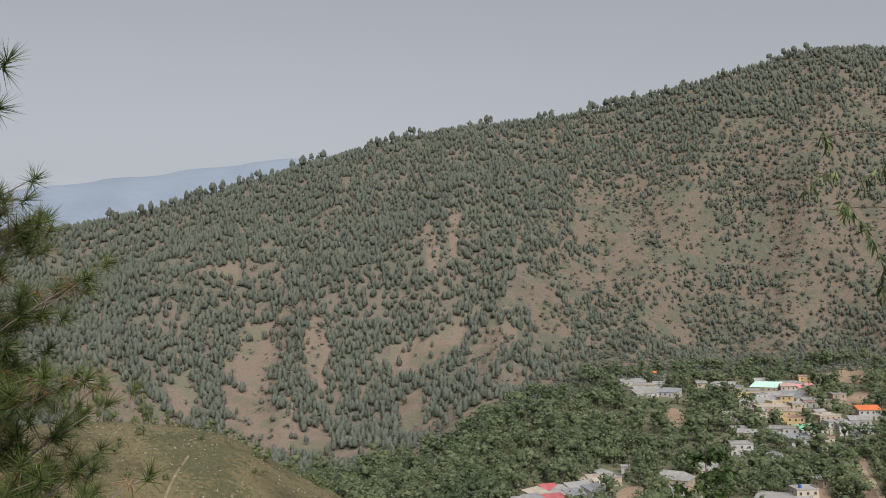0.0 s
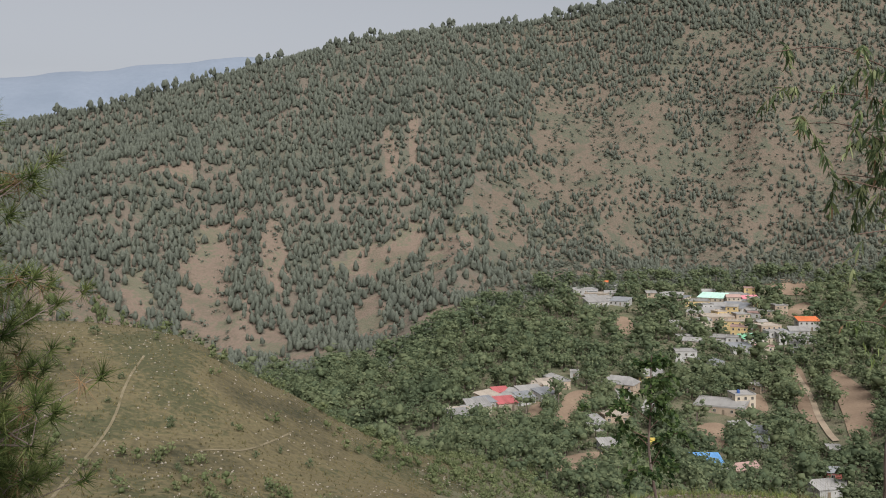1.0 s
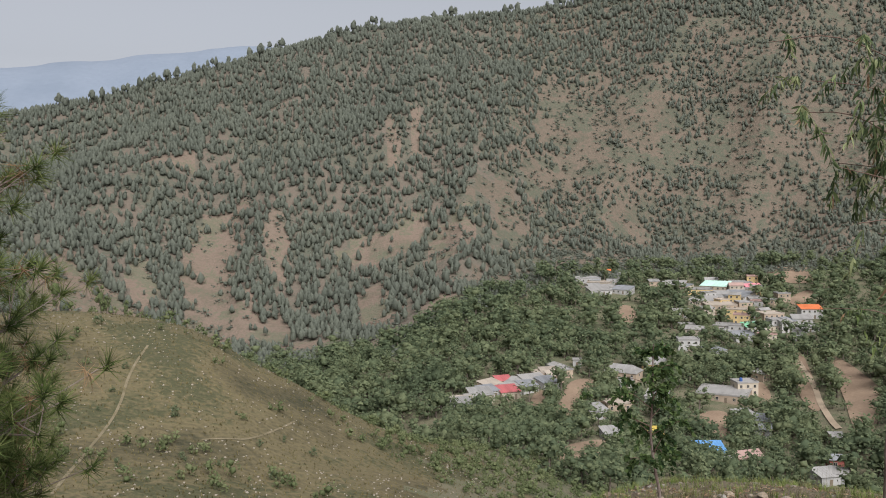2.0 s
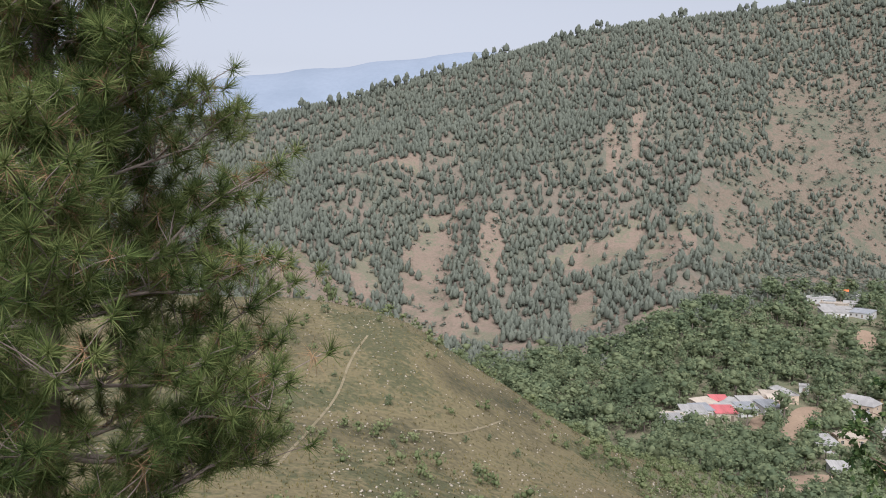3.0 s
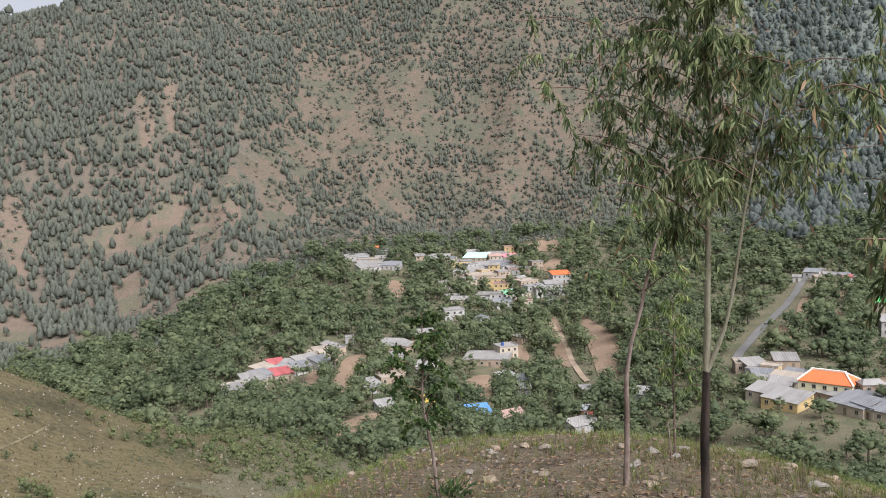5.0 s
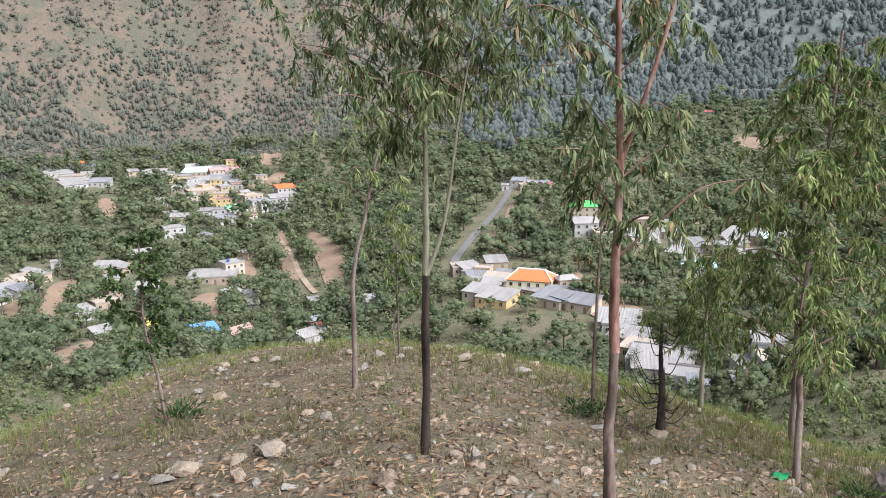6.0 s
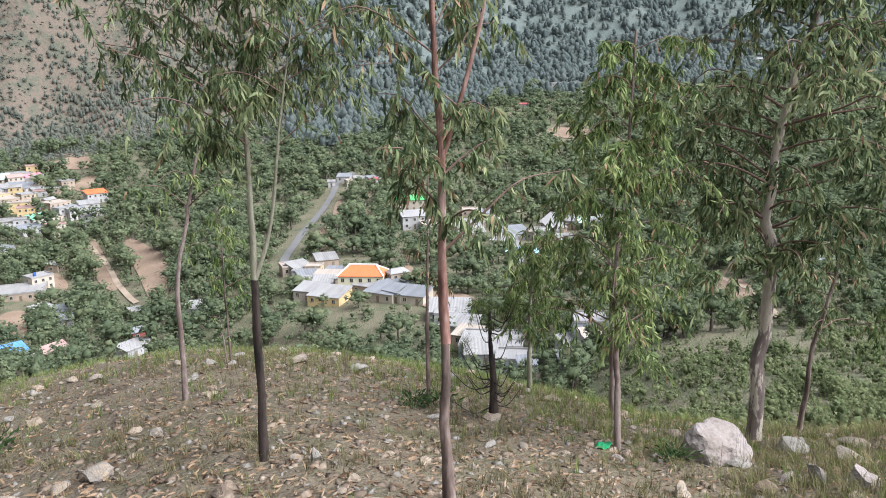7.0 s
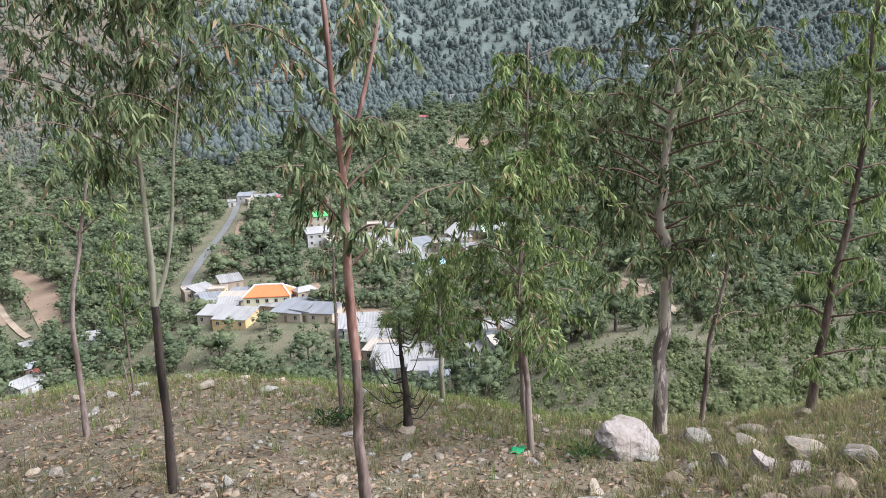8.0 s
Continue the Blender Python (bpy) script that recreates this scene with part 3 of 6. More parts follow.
WORKSHOPS = (
    (181, 137, 9.5, "s", "grey", "pale", 1, -58),
    (171, 126, 7.5, "s", "grey", "pale", 1, -72),
    (163, 110, 12.5, "f", "ash", "pale", 1, -62),
    (154, 98, 6.5, "f", "ash", "pale", 1, -62),
    (149, 91, 3.6, "s", "grey", "steel", 1, -50),
    (160, 81, 6.5, "f", "ash", "pale", 2, -58),
    (145, 79, 3.0, "s", "grey", "steel", 1, -51),
    (249, 158, 4.2, "s", "white", "sky", 1, -38),
    (231, 48, 4.2, "s", "grey", "steel", 1, -78),
)
EAST_VILLAGE = (
    (306, 255, 10.5, "h", "cream", "leaf", 2, -45),
    (344, 324, 5.3, "s", "tan", "grey", 1, -37),
    (345, 314, 3.9, "s", "white", "red", 1, -38),
    (331, 334, 3.3, "s", "white", "pale", 1, -45),
    (350, 336, 3.4, "f", "white", "pale", 1, -46),
    (279, 231, 8.7, "s", "white", "pale", 2, -40),
    (282, 210, 9.4, "s", "white", "pale", 1, -78),
    (275, 196, 8.6, "s", "cream", "pale", 1, -45),
    (296, 203, 9.6, "h", "cream", "grey", 1, -66),
    (311, 221, 7.5, "f", "tan", "tan", 1, -55),
    (280, 179, 10.3, "s", "grey", "steel", 1, -37),
    (287, 166, 8.4, "f", "white", "pale", 1, -55),
    (306, 169, 15.7, "h", "cream", "pale", 1, -71),
    (304, 157, 5.8, "s", "grey", "mint", 1, -53),
    (311, 152, 4.9, "s", "white", "grey", 1, -64),
    (295, 150, 3.7, "f", "yellow", "tan", 1, -63),
    (254, 155, 5.1, "s", "white", "sky", 1, -49),
    (267, 175, 6.3, "s", "white", "pale", 1, -77),
)
FAR_SIDE = (
    (759, 420, 22.8, "f", "white", "pale", 2, -56),
    (721, 374, 10.1, "s", "white", "pale", 1, -53),
    (638, 395, 7.3, "s", "white", "red", 1, -58),
    (727, 489, 8.5, "s", "white", "pale", 1, -56),
    (1025, 182, 21.6, "f", "white", "pale", 1, -80),
    (951, 75, 22.4, "f", "white", "pale", 2, -85),
    (982, 202, 9.7, "s", "white", "pale", 1, -68),
    (595, 518, 8.7, "s", "white", "grey", 1, -49),
    (983, 289, 9.9, "s", "white", "pale", 1, -74),
)
FIELDS = (
    ((296, 592), (316, 612), (334, 608), (334, 581), (315, 554), (295, 553)),
    ((276, 518), (297, 534), (300, 523), (282, 500), (264, 492)),
    ((211, 392), (217, 393), (192, 336), (170, 292), (169, 303), (187, 345)),
    ((221, 381), (224, 375), (213, 332), (202, 305), (169, 258), (160, 253), (174, 282), (193, 318)),
    ((81, 333), (92, 342), (98, 335), (82, 306), (66, 279), (60, 275), (71, 304)),
    ((154, 504), (165, 504), (156, 466), (142, 449)),
    ((61, 313), (70, 324), (62, 296), (57, 292)),
    ((243, 259), (261, 272), (256, 261), (234, 239), (231, 242)),
    ((287, 290), (314, 311), (295, 286), (268, 263), (270, 272)),
    ((288, 274), (299, 278), (285, 259), (269, 248)),
    ((318, 300), (326, 300), (326, 292), (315, 288)),
    ((537, 314), (568, 326), (570, 291), (536, 267), (524, 286)),
    ((248, 265), (261, 270), (249, 253), (228, 234), (230, 246)),
    ((222, 191), (227, 189), (214, 177), (211, 180)),
    ((226, 77), (233, 71), (198, 55), (168, 48), (181, 58)),
    ((194, 166), (202, 161), (204, 142), (188, 132), (182, 143)),
    ((124, 301), (139, 305), (128, 276), (117, 269), (116, 280)),
    ((164, 347), (175, 347), (161, 313), (153, 315)),
    ((54, 230), (72, 253), (73, 243), (55, 206), (40, 186)),
)
ROAD = ((209, 240), (220, 250), (233, 259), (253, 274), (273, 287), (294, 302), (319, 321), (339, 337), (350, 340))
LANE = ((206, 376), (196, 349), (187, 327), (176, 305), (169, 287), (164, 272))
TRAIL = ((327, 205), (339, 209), (352, 217), (369, 230), (377, 236))
BANK_PATH = ((236, 80), (226, 71), (198, 56), (165, 42))
SPUR_TRAIL = ((-32.4, 119.8), (-31.8, 107.8), (-30.1, 98.7), (-29.8, 91.8), (-29, 81.8), (-27.5, 70.4))
SPUR_FORK = ((-19.8, 93.5), (-17.6, 95.6), (-14.6, 97.9), (-10.9, 110.3))
PACKED_TERRACES = (
    (178, 448, 6.7, "f", "cream", "grey", 1, -11),
    (243, 566, 7.3, "g", "yellow", "grey", 1, -17),
    (234, 469, 5.4, "g", "tan", "grey", 2, 12),
    (246, 502, 6.2, "f", "white", "rust", 1, -29),
    (174, 426, 7.4, "g", "cream", "grey", 2, -34),
    (215, 457, 7.5, "f", "yellow", "rust", 2, -27),
    (231, 437, 5.2, "s", "white", "grey", 2, -4),
    (200, 432, 6.2, "f", "white", "grey", 2, -27),
    (207, 412, 6.6, "f", "cream", "rust", 2, 4),
    (248, 537, 7.4, "g", "cream", "rust", 2, -11),
    (266, 508, 6.7, "f", "tan", "pale", 2, -5),
    (272, 562, 6.5, "f", "yellow", "rust", 2, -20),
    (235, 510, 5.7, "s", "yellow", "grey", 2, -32),
    (253, 525, 5.7, "f", "cream", "grey", 2, -24),
    (220, 517, 6.1, "f", "white", "pale", 2, 7),
    (255, 505, 7.6, "f", "tan", "pale", 1, -39),
    (231, 489, 7.0, "f", "tan", "pale", 2, -3),
    (260, 532, 6.3, "f", "yellow", "pale", 2, -23),
    (220, 496, 5.6, "f", "yellow", "tan", 2, 14),
    (202, 476, 5.6, "s", "cream", "grey", 2, 0),
)

WALLS = {k: material("wall_" + k, [tuple(v * 0.8 for v in c), c, tuple(min(0.85, v * 1.1) for v in c)], 0.25, 2.5, 0.9, 0.3, 0.3)
         for k, c in dict(white=(0.38, 0.368, 0.346), cream=(0.39, 0.335, 0.26), yellow=(0.5, 0.37, 0.18), tan=(0.34, 0.265, 0.195), grey=(0.3, 0.295, 0.285),
                          brick=(0.3, 0.1, 0.08), lime=(0.55, 0.52, 0.36), ash=(0.33, 0.345, 0.365)).items()}
ROOFS = {k: material("roof_" + k, [tuple(v * 0.75 for v in c), c, tuple(min(0.85, v * 1.12) for v in c)], 0.4, 3.0, 0.55, 0.3, 0.3, stretch=(1, 0.25, 1))
         for k, c in dict(pale=(0.26, 0.248, 0.232), tan=(0.33, 0.28, 0.225), grey=(0.25, 0.237, 0.22), steel=(0.195, 0.198, 0.203), mint=(0.42, 0.6, 0.5), pink=(0.45, 0.17, 0.19),
                          orange=(0.5, 0.14, 0.05), green=(0.2, 0.46, 0.27), leaf=(0.1, 0.44, 0.12), blue=(0.12, 0.27, 0.5), sky=(0.35, 0.58, 0.68), red=(0.36, 0.1, 0.1),
                          rust=(0.3, 0.2, 0.17), yellow=(0.5, 0.37, 0.08)).items()}
M_FRAME = material("painted_frame", [(0.3, 0.27, 0.22), (0.42, 0.38, 0.32)], 2, 20, 0.7, 0.2)
M_DOOR = material("painted_door", [(0.12, 0.09, 0.06), (0.2, 0.16, 0.12)], 2, 12, 0.6, 0.2, 0.4)
M_CAP = material("ridge_cap", [(0.6, 0.57, 0.5), (0.7, 0.67, 0.6)], 2, 12, 0.7, 0.2)
M_TANK = material("blue_tank", [(0.03, 0.07, 0.2), (0.05, 0.1, 0.28)], 2, 12, 0.4, 0.1)
M_PANE = bpy.data.materials.new("window_glass")
M_PANE.use_nodes = True
M_PANE.node_tree.nodes["Principled BSDF"].inputs["Base Color"].default_value = (0.02, 0.022, 0.025, 1)
M_PANE.node_tree.nodes["Principled BSDF"].inputs["Roughness"].default_value = 0.08


def add_box(bm, cx, cy, cz, sx, sy, sz, bevel=0.0):
    m = Matrix.LocRotScale((cx, cy, cz), None, (sx, sy, sz))
    made = bmesh.ops.create_cube(bm, size=1, matrix=m)
    if bevel:
        edges = list({e for v in made["verts"] for e in v.link_edges})
        bmesh.ops.bevel(bm, geom=edges, offset=bevel, segments=1, affect="EDGES")


def add_solid(bm, bottom, top):
    """A closed solid between two rings of points."""
    lo, hi = [bm.verts.new(p) for p in bottom], [bm.verts.new(p) for p in top]
    n = len(lo)
    bm.faces.new(lo[::-1]), bm.faces.new(hi)
    for i in range(n):
        bm.faces.new((lo[i], lo[(i + 1) % n], hi[(i + 1) % n], hi[i]))


def window_meshes():
    bm = bmesh.new()
    for x, z, w, h in ((0, 0.62, 1.1, 0.1), (0, -0.62, 1.2, 0.1), (-0.52, 0, 0.1, 1.2), (0.52, 0, 0.1, 1.2), (0, 0, 0.06, 1.2)):
        add_box(bm, x, -0.03, z, w, 0.12, h)
    frame_mesh = bpy.data.meshes.new("window")
    bm.to_mesh(frame_mesh)
    bm.free()
    frame_mesh.materials.append(M_FRAME)
    bm = bmesh.new()
    add_box(bm, 0, 0.0, 0, 1.0, 0.06, 1.16)
    pane_mesh = bpy.data.meshes.new("pane")
    bm.to_mesh(pane_mesh)
    bm.free()
    pane_mesh.materials.append(M_PANE)
    return frame_mesh, pane_mesh


WINDOW, PANE = window_meshes()
ROOF_WORDS = {"f": "flat concrete roof", "s": "sloping sheet-metal roof", "g": "gabled roof", "h": "hipped roof"}


def house(x, y, w, kind, wall, roof, storeys, turn):
    w = w * 1.25
    d = w * (0.62 if kind in "gh" else 0.95 if w < 9 else 0.8)
    h = 2.75 * storeys + 0.15
    z = float(height(x, y))
    root = new("house")
    root.matrix_world = pose(x, y, z, 0, 0, turn)
    tone = {"pale": "pale grey", "steel": "blue-grey", "mint": "pale mint", "leaf": "bright green", "sky": "light blue", "rust": "rusty brown"}.get(roof, roof)
    stone = {"ash": "blue-white", "lime": "pale yellow-green"}.get(wall, wall)
    tagged(root, f"{stone} {'two' if storeys == 2 else 'single'}-storey village house with {tone} {ROOF_WORDS[kind]}", "house", "village houses")
    a, b, o = w / 2, d / 2, 0.35
    rise = {"f": 0.0, "s": 0.16 * d, "g": 0.3 * d, "h": 0.3 * d}[kind]
    bm = bmesh.new()
    back = h + rise if kind == "s" else h
    add_solid(bm, [(-a, -b, -2.5), (a, -b, -2.5), (a, b, -2.5), (-a, b, -2.5)], [(-a, -b, h), (a, -b, h), (a, b, back), (-a, b, back)])
    if kind == "g":
        for sx in (-a, a - 0.2):
            add_solid(bm, [(sx, -b, h - 0.01), (sx + 0.2, -b, h - 0.01), (sx + 0.2, b, h - 0.01), (sx, b, h - 0.01)],
                      [(sx, -0.05, h + rise * 0.95), (sx + 0.2, -0.05, h + rise * 0.95), (sx + 0.2, 0.05, h + rise * 0.95), (sx, 0.05, h + rise * 0.95)])
    part("wall", bm, WALLS[wall], root)
    bm = bmesh.new()
    if kind == "f":
        rings = [[bm.verts.new((sx * (a + e), sy * (b + e), zz)) for sx, sy in ((-1, -1), (1, -1), (1, 1), (-1, 1))]
                 for e, zz in ((0.15, h), (0.15, h + 0.6), (-0.12, h + 0.6), (-0.12, h + 0.16))]
        bm.faces.new(rings[0][::-1]), bm.faces.new(rings[-1])
        for p, q in zip(rings[:-1], rings[1:]):
            for i in range(4):
                bm.faces.new((p[i], p[(i + 1) % 4], q[(i + 1) % 4], q[i]))
    elif kind == "s":
        k, n = rise / d, max(4, int(w / 0.8))
        # corrugated sheet: one folded slab
        ridges = []
        for i in range(2 * n + 1):
            px, lift = -a - o + (w + 2 * o) * i / (2 * n), 0.03 + 0.06 * (i % 2)
            ridges.append([bm.verts.new((px, sy, zz + lift + t)) for sy, zz, t in ((-b - o, h - k * o, 0), (b + o, back + k * o, 0), (b + o, back + k * o, 0.07), (-b - o, h - k * o, 0.07))])
        for p, q in zip(ridges[:-1], ridges[1:]):
            for e in range(4):
                bm.faces.new((p[e], p[(e + 1) % 4], q[(e + 1) % 4], q[e]))
        bm.faces.new(ridges[0][::-1]), bm.faces.new(ridges[-1])
        bmesh.ops.recalc_face_normals(bm, faces=bm.faces)
    else:
        inset = 0.0 if kind == "g" else min(a * 0.45, b * 0.65)
        ring = [(-a - o, -b - o), (a + o, -b - o), (a + o, b + o), (-a - o, b + o)]
        lo = [bm.verts.new((px, py, h - 0.1)) for px, py in ring]
        up_ = [bm.verts.new((px, py, h + 0.06)) for px, py in ring]
        r0, r1 = bm.verts.new((-a - o + inset * 1.1, 0, h + rise + 0.1)), bm.verts.new((a + o - inset * 1.1, 0, h + rise + 0.1))
        bm.faces.new(lo[::-1])
        for i in range(4):
            bm.faces.new((lo[i], lo[(i + 1) % 4], up_[(i + 1) % 4], up_[i]))
        bm.faces.new((up_[0], up_[1], r1, r0)), bm.faces.new((up_[1], up_[2], r1))
        bm.faces.new((up_[2], up_[3], r0, r1)), bm.faces.new((up_[3], up_[0], r0))
    part("roof", bm, ROOFS[roof], root)
    if kind in "gh" and roof == "orange":
        bm = bmesh.new()
        e = a + o - (min(a * 0.45, b * 0.65) * 1.1 if kind == "h" else 0)
        add_box(bm, 0, 0, h + rise + 0.16, 2 * e + 0.7, 0.6, 0.45, 0.05)
        for sx in (-1, 1):
            for sy in (-1, 1):
                p, q = Vector((sx * e, 0, h + rise + 0.12)), Vector((sx * (a + o), sy * (b + o), h + 0.1))
                m = Matrix.Translation((p + q) / 2) @ (q - p).to_track_quat("X", "Z").to_matrix().to_4x4() @ Matrix.Diagonal(((q - p).length, 0.45, 0.35, 1))
                bmesh.ops.create_cube(bm, size=1, matrix=m)
        part("ridge_cap", bm, M_CAP, root, "whitewashed ridge caps")
    n = max(1, int(w / 3.0))
    spots = []
    for s in range(storeys):
        zc = 1.55 + 2.75 * s
        for i in range(n):
            px = -a + w * (i + 0.5) / n
            if s == 0 and i == n // 2:
                continue
            spots.append(pose(px, -b - 0.01, zc))
        spots += [pose(a + 0.01, 0, zc, 0, 0, 90), pose(-a - 0.01, 0, zc, 0, 0, -90)]
    for m in spots:
        win = new("window", WINDOW)
        win.parent, win.matrix_basis = root, m
        pn = new("pane", PANE)
        pn.parent = win
    bm = bmesh.new()
    add_box(bm, 0, 0, 0, 1.0, 0.1, 2.1, 0.02)
    door = part("door", bm, M_DOOR, root)
    door.matrix_basis = pose(-a + w * (n // 2 + 0.5) / n, -b - 0.03, 1.05)
    return root


PLOTS = []
for block in (UPPER_HAMLET, TERRACE_ROWS, PACKED_TERRACES, GREEN_LANE, LOWER_FARM, MILL_YARD, RED_ROW, ORANGE_HALL, WORKSHOPS, EAST_VILLAGE, FAR_SIDE):
    for row in block:
        house(*row)
        PLOTS.append((row[0], row[1], row[2] * (0.95 if block in (UPPER_HAMLET, EAST_VILLAGE) else 0.72) + 0.5))


# low sheds fill the gaps between neighbours
rng = np.random.default_rng(5)
for block in (UPPER_HAMLET, TERRACE_ROWS, GREEN_LANE, RED_ROW, ORANGE_HALL, WORKSHOPS, EAST_VILLAGE):
    for one, two in zip(block[:-1], block[1:]):
        gap = math.hypot(one[0] - two[0], one[1] - two[1])
        if 9 < gap < 45:
            t = rng.uniform(0.4, 0.6)
            sx, sy = one[0] * t + two[0] * (1 - t) + rng.uniform(-3, 3), one[1] * t + two[1] * (1 - t) + rng.uniform(-3, 3)
            row = (round(sx, 1), round(sy, 1), float(rng.uniform(4.5, 8)), "s" if rng.uniform() < 0.7 else "f", str(rng.choice(["tan", "grey", "white", "cream"])),
                   str(rng.choice(["grey", "steel", "pale", "grey", "tan"])), 1, float(one[7] + rng.uniform(-30, 30)))
            house(*row)
            PLOTS.append((row[0], row[1], row[2] * 0.7 + 1.0))


def water_tank(x, y, z):
    root = new("water_tank")
    root.matrix_world = pose(x, y, z)
    tagged(root, "blue plastic water tank on a flat house roof", "water tank")
    bm = bmesh.new()
    bmesh.ops.create_cone(bm, cap_ends=True, segments=14, radius1=0.7, radius2=0.66, depth=1.2, matrix=pose(0, 0, 0.6))
    bmesh.ops.create_cone(bm, cap_ends=True, segments=14, radius1=0.66, radius2=0.25, depth=0.3, matrix=pose(0, 0, 1.35))
    part("tank_body", bm, M_TANK, root)
    bm = bmesh.new()
    bmesh.ops.create_cone(bm, cap_ends=True, segments=12, radius1=0.27, radius2=0.27, depth=0.1, matrix=pose(0, 0, 1.55))
    part("lid", bm, M_TANK, root)


for k in (7,):
    tx, ty = LOWER_FARM[k][:2]
    water_tank(tx - 1.5, ty, float(height(tx, ty)) + 5.81)

# ---- fields and roads lie on the land ----
M_PLOUGH = material("ploughed_soil", [(0.165, 0.115, 0.078), (0.215, 0.152, 0.103), (0.26, 0.188, 0.127)], 0.06, 0.9, 0.95, 0.6, depth=0.3)
M_ROAD = material("worn_asphalt", [(0.12, 0.116, 0.108), (0.16, 0.155, 0.145)], 0.1, 2.0, 0.9, 0.3)
M_PATH = material("trodden_earth", [(0.26, 0.2, 0.14), (0.34, 0.27, 0.19)], 0.2, 2.0, 0.95, 0.3)
M_TRAIL = material("faint_trail", [(0.12, 0.1, 0.055), (0.16, 0.132, 0.08), (0.2, 0.165, 0.105)], 0.5, 3.0, 0.95, 0.3)


def field(corners):
    p = np.array(corners, float)
    for _ in range(2):
        q = np.roll(p, -1, 0)
        p = np.stack([0.75 * p + 0.25 * q, 0.25 * p + 0.75 * q], 1).reshape(-1, 2)
    c, n, rings = p.mean(0), len(p), 9
    v, f = [c[None]], []
    for k in range(1, rings + 1):
        v.append(c + (p - c) * k / rings)
    i = np.arange(n)
    j = (i + 1) % n
    f.append(np.stack([np.zeros(n, int), 1 + i, 1 + j], -1))
    for k in range(1, rings):
        lo, hi = 1 + (k - 1) * n, 1 + k * n
        f += [np.stack([lo + i, hi + i, hi + j], -1), np.stack([lo + i, hi + j, lo + j], -1)]
    v = np.concatenate(v)
    f = np.concatenate(f)
    v3 = np.column_stack([v, height(v[:, 0], v[:, 1]) + 0.35])
    a, b, d = v3[f[0]]
    if np.cross(b - a, d - a)[2] < 0:
        f = f[:, ::-1]
    ob = mesh_object("field", v3, f, [M_PLOUGH], None, True)
    tagged(ob, "bare brown ploughed field plot between trees", "field", "ploughed fields", kind="structure")
    return p


FIELD_EDGES = [field(c) for c in FIELDS]


def ribbon(name, line, width, mat, label):
    p = np.array(line, float)
    for _ in range(3):
        p = np.concatenate([p[:1], np.stack([0.75 * p[:-1] + 0.25 * p[1:], 0.25 * p[:-1] + 0.75 * p[1:]], 1).reshape(-1, 2), p[-1:]])
    d = np.gradient(p, axis=0)
    d /= np.linalg.norm(d, axis=1)[:, None]
    side = np.stack([d[:, 1], -d[:, 0]], -1)
    cols = [p + side * width * s for s in (-0.5, -0.25, 0, 0.25, 0.5)]
    n = len(p)
    v = np.concatenate(cols)
    v3 = np.column_stack([v, height(v[:, 0], v[:, 1]) + (0.45 if width > 1 else 0.05)])
    f = []
    for k in range(4):
        i = np.arange(n - 1)
        f.append(np.stack([k * n + i, (k + 1) * n + i, (k + 1) * n + i + 1, k * n + i + 1], -1))
    ob = mesh_object(name, v3, np.concatenate(f), [mat], None, True)
    tagged(ob, label, "road" if name == "road" else "path", kind="structure")
    return p


LINES = [(ribbon("road", ROAD, 3.6, M_ROAD, "grey asphalt road curving up through the trees"), 6.0),
         (ribbon("path", LANE, 2.2, M_PATH, "pale footpath along the edge of a field"), 3),
         (ribbon("path", TRAIL, 2.5, M_PATH, "pale earth track above the houses"), 3),
         (ribbon("path", SPUR_TRAIL, 0.32, M_TRAIL, "faint narrow footpath down the dry spur"), 0.6),
         (ribbon("path", SPUR_FORK, 0.28, M_TRAIL, "faint narrow footpath across the dry spur"), 0.6),
         (ribbon("path", BANK_PATH, 1.5, M_PATH, "worn earth track on the bank"), 2)]


def free_of(x, y, houses=1.0):
    """True where no house, field or road stands."""
    ok = np.ones(len(x), bool)
    for px, py, pr in PLOTS:
        ok &= (x - px) ** 2 + (y - py) ** 2 > (pr * houses) ** 2
        # the open ground that is looked across before a house
        back = 1 - (1.2 * pr + 2.5) / math.hypot(px, py)
        ok &= (x - px * back) ** 2 + (y - py * back) ** 2 > (pr * 0.85 * houses) ** 2
    for p in FIELD_EDGES:
        q = np.roll(p, -1, 0)
        for near in (1.0, 1.022):
            inside = np.zeros(len(x), bool)
            for (x0, y0), (x1, y1) in zip(p, q):
                if y0 != y1:
                    inside ^= ((y0 > y * near) != (y1 > y * near)) & (x * near < (x1 - x0) * (y * near - y0) / (y1 - y0) + x0)
            ok &= ~inside
    for p, w in LINES:
        for px, py in p[::2]:
            for near in (1.0, 0.985, 0.965):
                ok &= (x - px * near) ** 2 + (y - py * near) ** 2 > w ** 2
    return ok


def bush(rng, clumps, leaves):
    """A bush about a unit tall and wide."""
    p = Pile()
    cs, ss = crown_clumps(rng, clumps, 0.12, 0.66, 0.32, 0.5 / clumps ** 0.5)
    for c, s in zip(cs, ss):
        p.add(*lobe(rng, c, s * 0.58), 0)
    if leaves:
        p.add(*leaf_cloud(rng, cs, ss, leaves, 0.3 / leaves ** 0.5, 0.62 / leaves ** 0.5), 0)
    return p.arrays()


